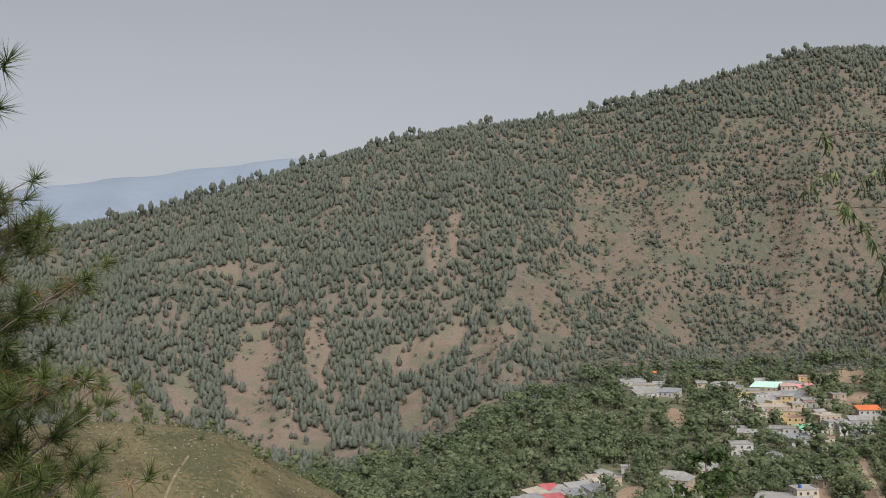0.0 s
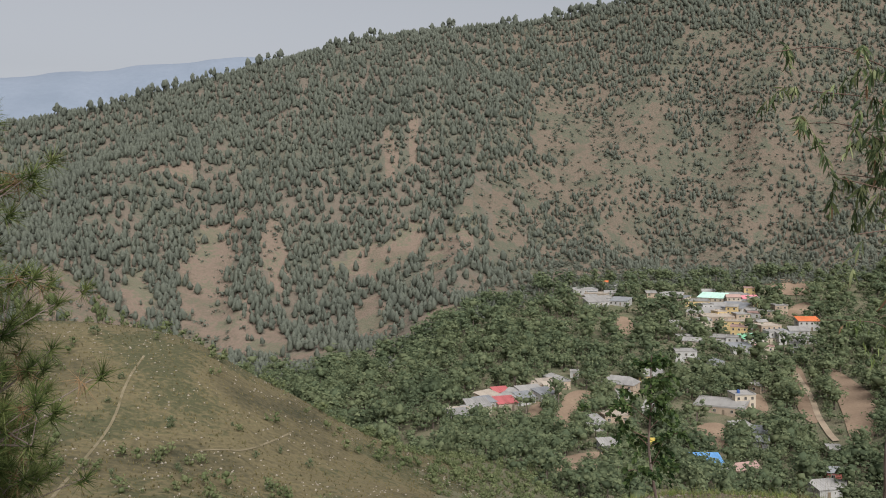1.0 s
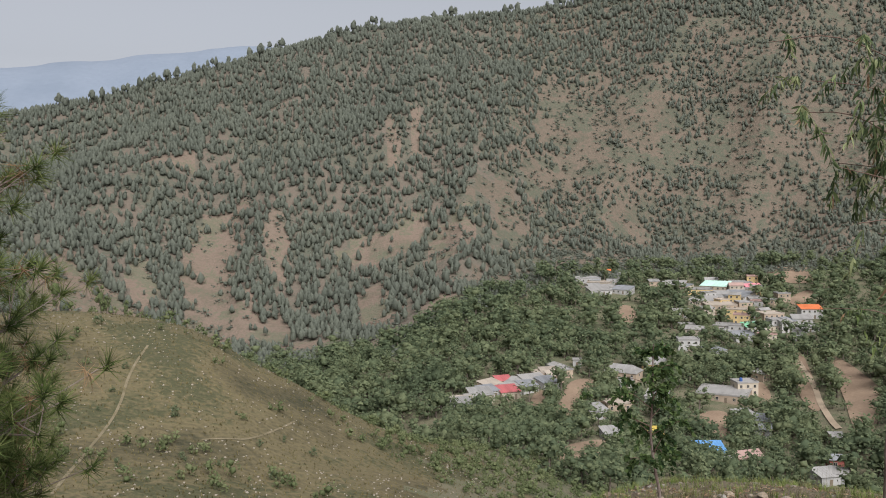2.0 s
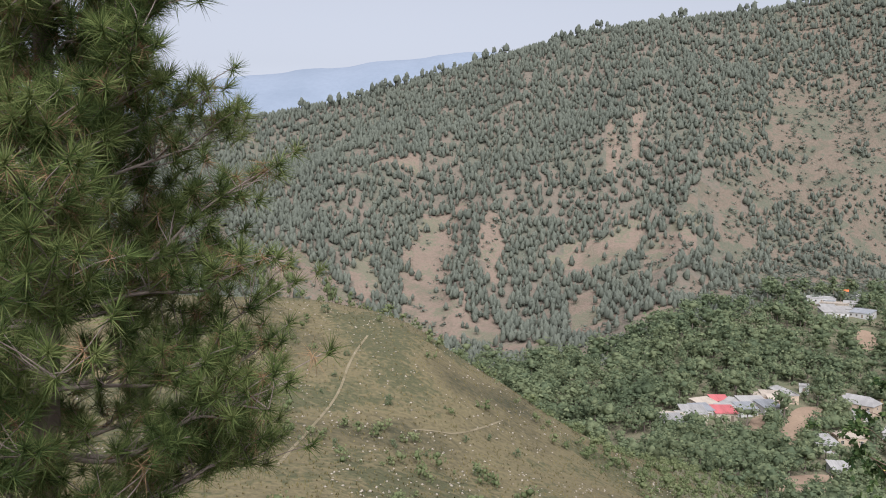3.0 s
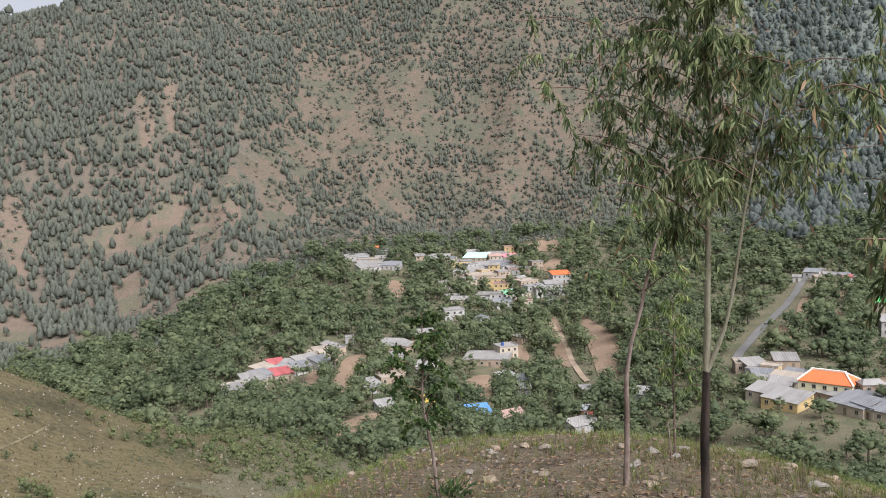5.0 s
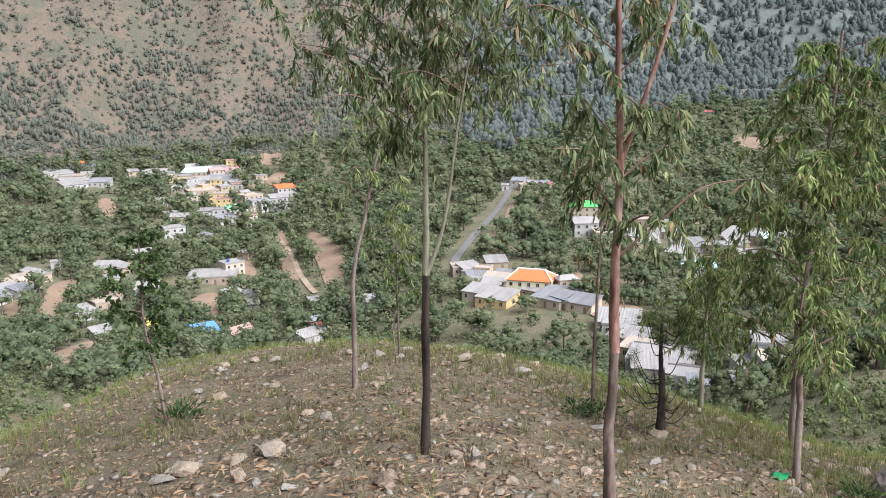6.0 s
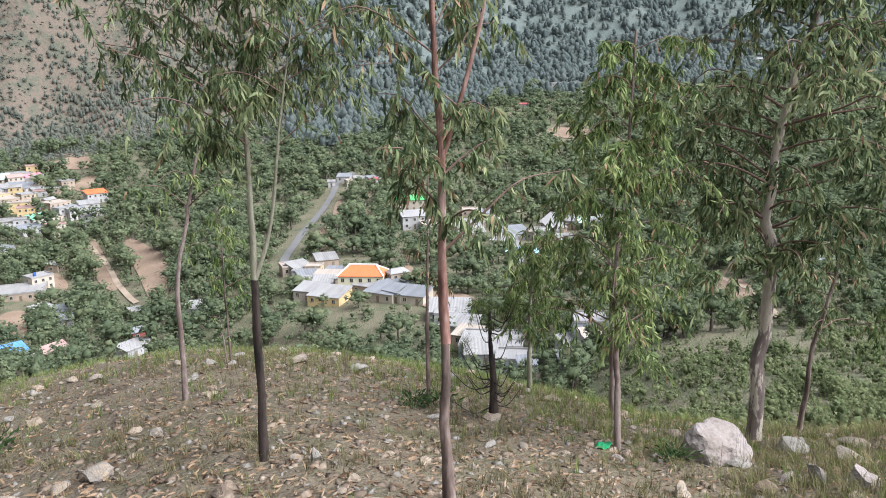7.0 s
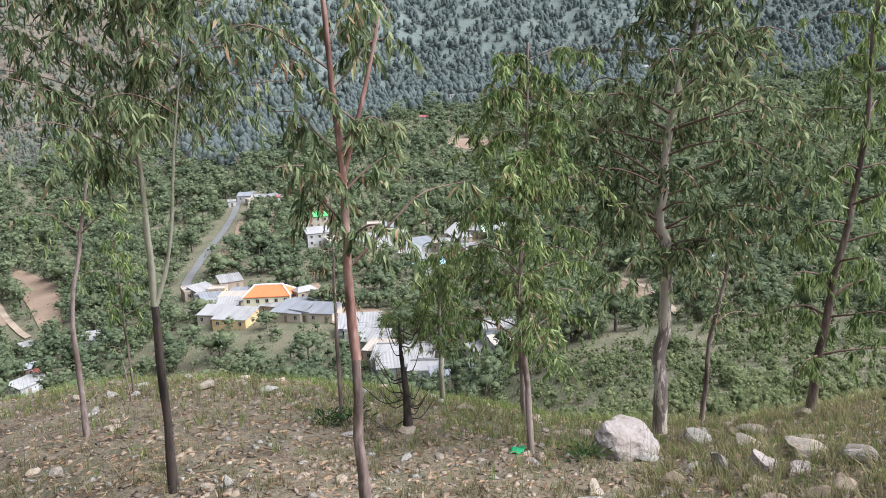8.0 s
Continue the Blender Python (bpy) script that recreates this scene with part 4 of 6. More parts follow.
# ---- woods of the valley ----
rng = np.random.default_rng(17)
n = 28000
az = rng.uniform(-9, 95, n)
r = np.sqrt(rng.uniform(118 ** 2, 940 ** 2, n))
x, y = polar(r, az)
u = slope_up(x, y)
keep = (u < 0.06) & free_of(x, y) & (r > 165 + 60 * (1 - smooth_step(az, -2, 14)) - 45 * smooth_step(az, 22, 30) + 30 * smooth_step(az, 58, 66)) & (fractal(x / 40, y / 40, 81, 3) * 0.5 + rng.uniform(0, 1, n) < 0.95)
x, y, r, az = x[keep], y[keep], r[keep], az[keep]
size = (4.5 + 9.0 * rng.uniform(0, 1, len(x)) ** 1.4) * (0.75 + 0.25 * smooth_step(r, 200, 400))
order = np.argsort(r)
near_ix = [i for i in order if r[i] < 330][:200]
rest = np.setdiff1d(np.arange(len(x)), near_ix)
mid_ix, far_ix = rest[r[rest] < 430][:3100], rest[r[rest] >= 430][:5200]
spots = np.stack([x, y, height(x, y)], -1)
for name, ix, kinds, words in (("valley_woods", mid_ix, [broad_tree(rng, 6, 130, t) for t in (1.0, 1.0, 0.95, 1.1, 1.25, 0.9)], "dense dark green broadleaf woods of the valley floor"),
                               ("hillside_woods", far_ix, [broad_tree(rng, 4, 56, t) for t in (1.0, 1.0, 0.95, 1.1, 1.25, 0.9)], "broadleaf woods climbing the far side of the valley")):
    tagged(scatter(name, kinds, spots[ix], size[ix], rng, [M_BROAD, M_BARKFAR], 1.3), words, "woods", kind="stuff")
n = 17000
uaz = rng.uniform(-6, 95, n)
ur = np.sqrt(rng.uniform(150 ** 2, 640 ** 2, n))
ux, uy = polar(ur, uaz)
keep = (slope_up(ux, uy) < 0.05) & free_of(ux, uy, 1.25) & (ur > 165 + 50 * (1 - smooth_step(uaz, -2, 14)))
ux, uy = ux[keep][:6500], uy[keep][:6500]
under = scatter("undergrowth", [bush(rng, 2, 14) for _ in range(5)], np.stack([ux, uy, height(ux, uy)], -1), rng.uniform(1.6, 4.2, len(ux)), rng, [M_BROAD], 1.3)
tagged(under, "bushy green undergrowth between the valley trees", "undergrowth", kind="stuff")


def split_tree(name, arrays, label, group, crown_mat):
    """A tree thing with trunk and crown as its parts, built at the origin one unit tall."""
    v, f, m = arrays
    root = new(name)
    tagged(root, label, "tree", group)
    for part_name, k, mat in (("crown", 0, crown_mat), ("trunk", 1, M_BARKFAR)):
        used, back = np.unique(f[m == k], return_inverse=True)
        ob = mesh_object(part_name, v[used], back.reshape(-1, 3), [mat])
        ob.parent = root
    return root


kinds = [split_tree("valley_tree", broad_tree(rng, 14, 620, t), "dark green broadleaf tree near the village houses", "valley trees", M_BROAD) for t in (1.0, 1.1, 0.95, 1.2)]
for k, i in enumerate(near_ix):
    s = size[i]
    m = pose(x[i], y[i], float(height(x[i], y[i])), 0, 0, float(rng.uniform(0, 360)))
    ob = kinds[k] if k < len(kinds) else copy_thing(kinds[k % len(kinds)], m)
    ob.matrix_world = m @ Matrix.Diagonal((s * 1.2, s * 1.2, s, 1))


# ---- the far eastern slope ----
rng = np.random.default_rng(8)
n = 13500
az, u = rng.uniform(42, 96, n), rng.uniform(-0.02, 1.0, n)
f, c = np.interp(az, AZ, FOOT), np.interp(az, AZ, CREST)
x, y = polar(f + (c - f) * u, az)
keep = (fractal(x / 90, y / 90, 63, 3) * 0.2 + rng.uniform(0, 1, n) < 0.97) & free_of(x, y, 1.6)
x, y = x[keep], y[keep]
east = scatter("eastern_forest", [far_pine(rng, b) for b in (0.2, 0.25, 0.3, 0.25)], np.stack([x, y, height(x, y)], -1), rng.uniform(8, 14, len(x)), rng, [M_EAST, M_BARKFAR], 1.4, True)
tagged(east, "dense forest on the far eastern slope, haze painted grey-green into its colour", "forest", kind="stuff")

# ---- scrub: mountain flank, dry spur and the bank below the near hill ----
n = 30000
az = rng.uniform(-30, 50, n)
u = rng.uniform(0, 1, n) ** 1.3 * 0.97 - 0.02
f, c = np.interp(az, AZ, FOOT), np.interp(az, AZ, CREST)
x, y = polar(f + (c - f) * u, az)
keep = fractal(x / 35, y / 35, 91, 3) * 0.6 + rng.uniform(0, 1, n) < 0.2 + 0.6 * smooth_step(az, 4, 14) + 0.45 * (1 - smooth_step(u, 0.05, 0.35)) * smooth_step(az, 8, 20)
x, y = x[keep][:14000], y[keep][:14000]
scrub = scatter("mountain_scrub", [bush(rng, 1, 7) for _ in range(5)], np.stack([x, y, height(x, y)], -1), rng.uniform(1.6, 4.6, len(x)), rng, [M_PINE_HAZE], 1.5)
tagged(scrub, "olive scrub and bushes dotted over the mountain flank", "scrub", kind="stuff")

n = 5200
az = rng.uniform(-45, 24, n)
r = rng.uniform(60, 215, n)
x, y = polar(r, az)
thick = 0.0 + 0.8 * smooth_step(az, -9, 6) * smooth_step(r, 100, 135) + 0.35 * smooth_step(az, 4, 12)
keep = rng.uniform(0, 1, n) + 0.35 * fractal(x / 14, y / 14, 97, 2) < thick
x, y = x[keep], y[keep]
spur = scatter("spur_scrub", [bush(rng, 3, 40) for _ in range(5)], np.stack([x, y, height(x, y)], -1), rng.uniform(0.7, 2.6, len(x)), rng, [M_SHRUB])
tagged(spur, "light green bushes and saplings on the lower spur", "scrub", kind="stuff")

n = 5000
az = rng.uniform(38, 97, n)
r = rng.uniform(40, 200, n)
x, y = polar(r, az)
keep = free_of(x, y) & (rng.uniform(0, 1, n) + 0.4 * fractal(x / 16, y / 16, 99, 2) < 0.75)
x, y = x[keep], y[keep]
bank = scatter("bank_scrub", [bush(rng, 5, 96) for _ in range(6)], np.stack([x, y, height(x, y)], -1), rng.uniform(0.9, 1.0, len(x)) * rng.choice([0.9, 1.5, 2.3, 3.6], len(x)), rng, [M_SHRUB])
tagged(bank, "green bushes on the bank beyond the hill", "scrub", kind="stuff")


def tuft_mesh(rng, blades, tall, spread, wide):
    """A tuft of bent grass blades."""
    v, f = [], []
    for k in range(blades):
        a, lean = rng.uniform(0, 6.28), rng.uniform(0.1, spread)
        h = tall * rng.uniform(0.5, 1.0)
        o = rng.normal(0, 0.05 * tall + 0.01, 2)
        d = np.array([math.cos(a), math.sin(a)])
        s = np.array([-d[1], d[0]]) * wide
        b = len(v)
        v += [(*(o - s), -0.02), (*(o + s), -0.02), (*(o + d * lean * h * 0.4 + s * 0.7), h * 0.6), (*(o + d * lean * h * 0.4 - s * 0.7), h * 0.6), (*(o + d * lean * h), h)]
        f += [(b, b + 1, b + 2), (b, b + 2, b + 3), (b + 3, b + 2, b + 4)]
    return np.array(v), np.array(f), np.zeros(len(f), int)


M_STRAW = leafy("dry_grass_blades", [(0.105, 0.1, 0.05), (0.175, 0.155, 0.078), (0.25, 0.215, 0.11)], 0.15, 2, 0.6, 0.35, 0.8)
M_STRAW_FAR = leafy("spur_grass_blades", [(0.092, 0.0846, 0.0386), (0.152, 0.129, 0.0589), (0.207, 0.17, 0.081)], 0.06, 0.8, 0.4, 0.25, 0.8)
M_GRASS = leafy("green_grass_blades", [(0.105, 0.15, 0.036), (0.165, 0.21, 0.06), (0.25, 0.26, 0.1)], 0.6, 4, 0.6, 0.3, 0.7)
n = 13000
az, r = rng.uniform(-42, 10, n), rng.uniform(62, 160, n)
x, y = polar(r, az)
dry = scatter("spur_grass", [tuft_mesh(rng, 3, 0.42, 1.1, 0.06) for _ in range(4)], np.stack([x, y, height(x, y)], -1), rng.uniform(0.35, 0.9, n), rng, [M_STRAW_FAR])
tagged(dry, "dry straw-coloured grass on the rounded spur", "grass", kind="stuff")

n = 9500
az, r = rng.uniform(46, 97, n), 14 * (110 / 14) ** rng.uniform(0.1, 1, n)
x, y = polar(r, az)
green = scatter("bank_grass", [tuft_mesh(rng, 4, 0.4, 0.9, 0.025) for _ in range(4)], np.stack([x, y, height(x, y)], -1), rng.uniform(0.8, 1.9, n) * (0.25 + 0.75 * smooth_step(r, 20, 70)), rng, [M_GRASS])
tagged(green, "rough olive grass on the bank beyond the hill", "grass", kind="stuff")

n = 2200
az, r = rng.uniform(-42, 8, n), rng.uniform(60, 140, n)
x, y = polar(r, az)
keep = fractal(x / 9, y / 9, 45, 2) > 0
x, y = x[keep], y[keep]
flecks = [(OCTA_V * np.random.default_rng(k).uniform(0.5, 1.2, (6, 1)) * (0.5, 0.4, 0.3), OCTA_F, np.zeros(8, int)) for k in range(4)]
M_CHALK = material("pale_field_stone", [(0.22, 0.19, 0.15), (0.32, 0.28, 0.22)], 0.5, 4, 0.95, 0.2)
spur_stones = scatter("spur_stones", flecks, np.stack([x, y, height(x, y) + 0.03], -1), rng.uniform(0.2, 0.55, len(x)), rng, [M_CHALK])
tagged(spur_stones, "small pale stones scattered over the dry spur", "stones", kind="stuff")

# single dark bushes and young trees that stand out on the spur
SPUR_SHRUBS = ((-32.7, 109.8, 1.4), (-23.8, 98.0, 2.2), (-32.0, 101.7, 1.2), (-13.7, 96.6, 1.3), (-10.9, 87.3, 1.7), (-24.9, 80.0, 1.4), (-20.1, 85.9, 1.5), (-16.7, 87.0, 1.0), (-7.8, 99.7, 1.6), (-41.5, 126.5, 2.4), (-11.4, 100.9, 1.2), (-28.7, 79.6, 0.8), (-17.5, 103.8, 0.9), (-31.9, 96.3, 0.9))
for k, (sx, sy, s) in enumerate(SPUR_SHRUBS):
    v, f, _ = bush(np.random.default_rng(200 + k), 10, 320)
    ob = mesh_object("shrub", v, f, [M_BROAD])
    ob.matrix_world = pose(sx, sy, float(height(sx, sy)) - 0.1) @ Matrix.Diagonal((s, s, s * 1.1, 1))
    tagged(ob, "dark green shrub on the dry grassy spur", "shrub", "spur shrubs")
SPUR_TREES = ((-52.7, 140.5, 7.7), (-57.4, 138.6, 6.6), (-46.2, 142.7, 6.0), (-42.3, 143.9, 3.8), (-45.4, 143.0, 4.8), (-55.4, 139.4, 3.6), (-35.1, 145.8, 2.9), (-37.4, 145.3, 2.4))
for k, (sx, sy, s) in enumerate(SPUR_TREES):
    ob = split_tree("young_tree", broad_tree(np.random.default_rng(300 + k), 16, 420, 1.2), "slender young tree on the brow of the spur", "spur trees", M_SHRUB)
    ob.matrix_world = pose(sx, sy, float(height(sx, sy))) @ Matrix.Diagonal((s * 0.5, s * 0.5, s * 0.9, 1))


# ---- young eucalyptus trees on the stony hill ----
def bark(name, dark, mid, pale, scale=6.0):
    return material(name, [dark, mid, pale, mid], scale, 40, 0.85, 0.7, 0.2, stretch=(1, 1, 0.3), depth=0.006)


M_CHAR = bark("charred_bark", (0.008, 0.007, 0.006), (0.02, 0.016, 0.013), (0.05, 0.036, 0.028))
M_PALE = bark("pale_green_bark", (0.11, 0.1, 0.066), (0.185, 0.172, 0.112), (0.26, 0.245, 0.175))
M_RED = bark("reddish_bark", (0.12, 0.06, 0.045), (0.22, 0.12, 0.09), (0.32, 0.22, 0.18))
M_BROWN = bark("brown_bark", (0.07, 0.05, 0.04), (0.14, 0.1, 0.08), (0.24, 0.19, 0.16))
M_PEEL = bark("peeling_bark", (0.1, 0.075, 0.06), (0.17, 0.135, 0.115), (0.44, 0.385, 0.3), 4.5)
for el, at in zip(next(k for k in M_PEEL.node_tree.nodes if k.type == "VALTORGB").color_ramp.elements, (0.3, 0.515, 0.545, 0.95)):
    el.position = at
M_TWIG = material("twig_bark", [(0.1, 0.06, 0.045), (0.2, 0.13, 0.1)], 8, 40, 0.8, 0.3)
M_LEAF = leafy("eucalyptus_leaves", [(0.058, 0.084, 0.036), (0.115, 0.152, 0.066), (0.185, 0.225, 0.1), (0.29, 0.315, 0.155)], 0.9, 6, 0.85, 0.42, 0.55, 0.1)
M_LEAF_FRESH = leafy("fresh_eucalyptus_leaves", [(0.07, 0.105, 0.036), (0.13, 0.18, 0.06), (0.2, 0.255, 0.088), (0.29, 0.335, 0.13)], 1.2, 6, 0.85, 0.42, 0.55, 0.1)
M_LEAF_BROAD = leafy("dark_sapling_leaves", [(0.035, 0.06, 0.025), (0.065, 0.1, 0.036), (0.11, 0.15, 0.055)], 2, 9, 0.7, 0.35, 0.45)
M_LEAF_DEAD = leafy("withered_leaves", [(0.16, 0.1, 0.06), (0.26, 0.17, 0.1), (0.34, 0.24, 0.15)], 2, 9, 0.7, 0.2, 0.8)


def blades(pos, way, length, width, rng, fold=0.12):
    """Lance-shaped, sickle-bent leaves: place, direction, length and width arrays to triangles."""
    n = len(pos)
    side = np.cross(way, rng.normal(size=(n, 3)))
    side /= np.linalg.norm(side, axis=1)[:, None] + 1e-9
    nor = np.cross(side, way)
    l, w = length[:, None], width[:, None]
    bow = nor * l * rng.uniform(-0.16, 0.16, (n, 1)) + side * l * rng.uniform(-0.14, 0.14, (n, 1))
    b = pos + way * l * 0.3 + side * w * 0.5 + bow * 0.8
    c = pos + way * l * 0.3 - side * w * 0.5 + bow * 0.8 + nor * w * fold
    d = pos + way * l * 0.66 + side * w * 0.36 + bow
    e = pos + way * l * 0.66 - side * w * 0.36 + bow + nor * w * fold
    v = np.stack([pos, b, c, d, e, pos + way * l + bow * 0.2], 1).reshape(-1, 3)
    f = np.array([(0, 1, 2), (1, 3, 2), (2, 3, 4), (3, 5, 4)])
    return v, (f[None] + (np.arange(n) * 6)[:, None, None]).reshape(-1, 3)


def bend(points, k=5):
    """A smooth line through a few points."""
    p = np.asarray(points, float)
    t = np.linspace(0, 1, len(p))
    tt = np.linspace(0, 1, (len(p) - 1) * k + 1)
    return np.stack([pchip_free(t, p[:, c], tt) for c in range(3)], -1)


def pchip_free(x, y, q):
    m = np.gradient(y, x)
    i = np.clip(np.searchsorted(x, q, "right") - 1, 0, len(x) - 2)
    h = x[i + 1] - x[i]
    t = (q - x[i]) / h
    return ((2 * t ** 3 - 3 * t ** 2 + 1) * y[i] + (t ** 3 - 2 * t ** 2 + t) * h * m[i]
            + (-2 * t ** 3 + 3 * t ** 2) * y[i + 1] + (t ** 3 - t ** 2) * h * m[i + 1])


def stem(name, line, radii, mat, parent, sides=9, label="", rough=0.0, seed=0):
    v, f = trunk_arrays(line, radii, sides)
    if rough:
        g = np.random.default_rng(seed)
        v = v + g.normal(0, rough, v.shape)
    ob = mesh_object(name, v, f, [mat], None, True)
    ob.parent = parent
    return tagged(ob, label)


def limb_line(start, az, length, rise, droop, rng):
    """A limb that climbs outwards and bows over at its end."""
    d = np.array([math.sin(az), math.cos(az), 0])
    pts = [start]
    for k in (0.33, 0.66, 1.0):
        out = length * k
        pts.append(start + d * out + np.array([0, 0, rise * out - droop * length * k ** 3]) + rng.normal(0, 0.03 * length, 3))
    return bend(pts, 4)


def eucalyptus(label, x, y, axis, r0, r1, limbs, seed, leaf_mat, bark_mat, lower=None, lower_to=0.0, leaf=0.105, width=0.014, twigs=9, per_twig=13,
               group="eucalyptus trees", hang=0.75, fork=None, dead=0, name="eucalyptus_tree", extra=()):
    """axis: the stem's line above its foot. limbs: (number, from, to, length low, length high, rise, droop)."""
    rng = np.random.default_rng(seed)
    root = new(name)
    root.matrix_world = pose(x, y, float(height(x, y)))
    tagged(root, label, "tree", group)
    line = bend([(0, 0, -0.15)] + list(axis), 7)
    sway = smooth_step(line[:, 2], 0.1, 0.6)[:, None] * 0.7 * r0
    line = line + sway * np.stack([fractal(line[:, 2] * 1.6, seed + 0 * line[:, 2], 3, 2), fractal(line[:, 2] * 1.6, seed + 9.5 + 0 * line[:, 2], 4, 2), 0 * line[:, 2]], -1)
    t = np.linspace(0, 1, len(line))
    rad = r0 + (r1 - r0) * t ** 0.85
    rad[0] *= 1.35
    rad[1] *= 1.12
    if lower is not None:
        k = int(np.searchsorted(line[:, 2], lower_to))
        stem("lower_trunk", line[:k + 1], rad[:k + 1], lower, root, 12, "charred black lower trunk" if lower is M_CHAR else "", 0.0035, seed)
        stem("trunk", line[k:], rad[k:], bark_mat, root, 12, "", 0.002, seed)
    else:
        stem("trunk", line, rad, bark_mat, root, 12, "", 0.002, seed)
    stems = [(line, rad)]
    if fork is not None:
        fl = bend(fork, 6)
        fr = np.linspace(r0 * 0.5, r1 * 0.8, len(fl))
        stem("limb", fl, fr, bark_mat, root, 8, "", 0.0015, seed)
        stems.append((fl, fr))
    leaf_p, leaf_d = [], []
    number, h0, h1, len0, len1, rise, droop = limbs
    turn = rng.uniform(0, 6.28)
    for k in range(number + len(extra)):
        sl, sr = stems[k % len(stems)] if k % 3 else stems[0]
        h = h0 + (h1 - h0) * (k + rng.uniform(0, 0.8)) / number
        if h < sl[0][2] or h > sl[-1][2]:
            sl, sr = stems[0]
        i = min(int(np.searchsorted(sl[:, 2], h)), len(sl) - 1)
        q = (h - h0) / (h1 - h0)
        length = (len0 + (len1 - len0) * q) * rng.uniform(0.45, 1.35)
        turn += 2.4 + rng.normal(0, 0.35)
        if k >= number:
            way, h, length = extra[k - number]
            sl, sr = stems[0]
            i = min(int(np.searchsorted(sl[:, 2], h)), len(sl) - 1)
            turn = radians(way)
        ll = limb_line(sl[i], turn, length, rise * rng.uniform(0.7, 1.3), droop, rng)
        stem("branch", ll, np.linspace(min(0.015, max(0.005, sr[i] * 0.38)), 0.0025, len(ll)), M_TWIG, root, 6)
        # side twigs with hanging leaves
        nodes = np.sort(rng.uniform(0.18, 1.0, 7)) ** 0.8
        nodes[-1] = 0.98
        for j in range(int(twigs * 0.66)):
            s = nodes[j % len(nodes)] + rng.normal(0, 0.04)
            p = ll[min(int(min(s, 1) * (len(ll) - 1) + 0.5), len(ll) - 1)]
            a = rng.uniform(0, 6.28)
            tw = np.array([math.cos(a), math.sin(a), rng.uniform(-0.5, 0.9)])
            tl = length * rng.uniform(0.12, 0.34) + 0.06
            m = rng.integers(int(per_twig * 0.6), int(per_twig * 1.7) + 1)
            u = rng.uniform(0.15, 1, m)
            pts = p + tw * (u * tl)[:, None] + np.array([0, 0, -1]) * (u ** 2 * tl * 0.95)[:, None]
            dd = rng.normal(0, 0.34, (m, 3)) + np.array([0, 0, -hang * 1.35]) + tw * (1 - hang) * 0.8
            leaf_p.append(pts)
            leaf_d.append(dd)
    P, D = np.concatenate(leaf_p), np.concatenate(leaf_d)
    D /= np.linalg.norm(D, axis=1)[:, None]
    L = rng.uniform(0.55, 1.15, len(P)) * leaf * 1.08
    v, f = blades(P, D, L, 1.2 * width * rng.uniform(0.7, 1.2, len(P)), rng)
    index = np.repeat((rng.uniform(0, 1, len(P)) < dead).astype(int), 4)
    crown = mesh_object("foliage", v, f, [leaf_mat, M_LEAF_DEAD], index)
    crown.parent = root
    tagged(crown, kind="stuff")
    return root


eucalyptus("slim eucalyptus with charred trunk and wide drooping crown", 3.52, 4.40,
           [(0.04, 0.01, 1.36), (0.05, 0.01, 2.1), (0.05, 0.0, 2.85), (0.02, 0.04, 4.3)], 0.034, 0.007, (34, 2.15, 4.25, 0.9, 0.18, 0.85, 0.42), 1,
           M_LEAF, M_PALE, M_CHAR, 1.36, leaf=0.1, width=0.0125, twigs=17, per_twig=22, fork=[(0.04, 0.01, 1.33), (0.14, -0.09, 1.75), (0.2, -0.17, 2.4), (0.3, -0.25, 3.1)], dead=0.04,
           extra=((-54, 2.8, 1.0), (-40, 2.5, 0.9), (-52, 3.0, 1.3), (-46, 2.65, 1.2), (-65, 2.35, 0.85), (130, 2.7, 1.05), (125, 3.0, 1.0), (140, 2.5, 0.85)))
eucalyptus("thin brown eucalyptus with a sparse light crown", 4.81, 7.24,
           [(0.05, 0.01, 1.2), (0.27, -0.14, 2.4), (0.4, -0.24, 3.2)], 0.034, 0.008, (9, 1.9, 3.15, 0.7, 0.35, 0.6, 0.4), 2,
           M_LEAF_FRESH, M_BROWN, twigs=8, per_twig=14, dead=0.03)
eucalyptus("very slender eucalyptus sapling at the brow of the hill", 6.71, 8.92,
           [(0.0, 0.02, 0.8), (0.02, 0.03, 1.7), (0.0, 0.05, 2.2)], 0.018, 0.005, (16, 0.85, 2.15, 0.6, 0.3, 0.5, 0.5), 3,
           M_LEAF_FRESH, M_BROWN, twigs=9, per_twig=14, hang=0.85)
eucalyptus("reddish-barked eucalyptus with a forked trunk and open crown", 3.69, 2.83,
           [(0.03, 0.02, 1.47), (0.03, 0.02, 2.29), (0.0, 0.05, 2.91), (-0.03, 0.08, 4.4)], 0.034, 0.01, (22, 1.55, 4.3, 0.6, 0.4, 0.9, 0.4), 4,
           M_LEAF, M_RED, M_BROWN, 1.0, leaf=0.1, width=0.0135, twigs=15, per_twig=18, fork=[(0.03, 0.02, 2.2), (0.1, -0.07, 2.55), (0.17, -0.17, 3.0), (0.26, -0.28, 3.8)], dead=0.08)
eucalyptus("thin dark eucalyptus stem beside a taller one", 6.36, 5.13,
           [(0.02, 0.0, 0.9), (0.05, -0.01, 1.8), (0.06, -0.02, 2.5)], 0.025, 0.006, (8, 1.2, 2.45, 0.45, 0.3, 0.5, 0.5), 5,
           M_LEAF, M_BROWN, twigs=5, per_twig=9, dead=0.15)
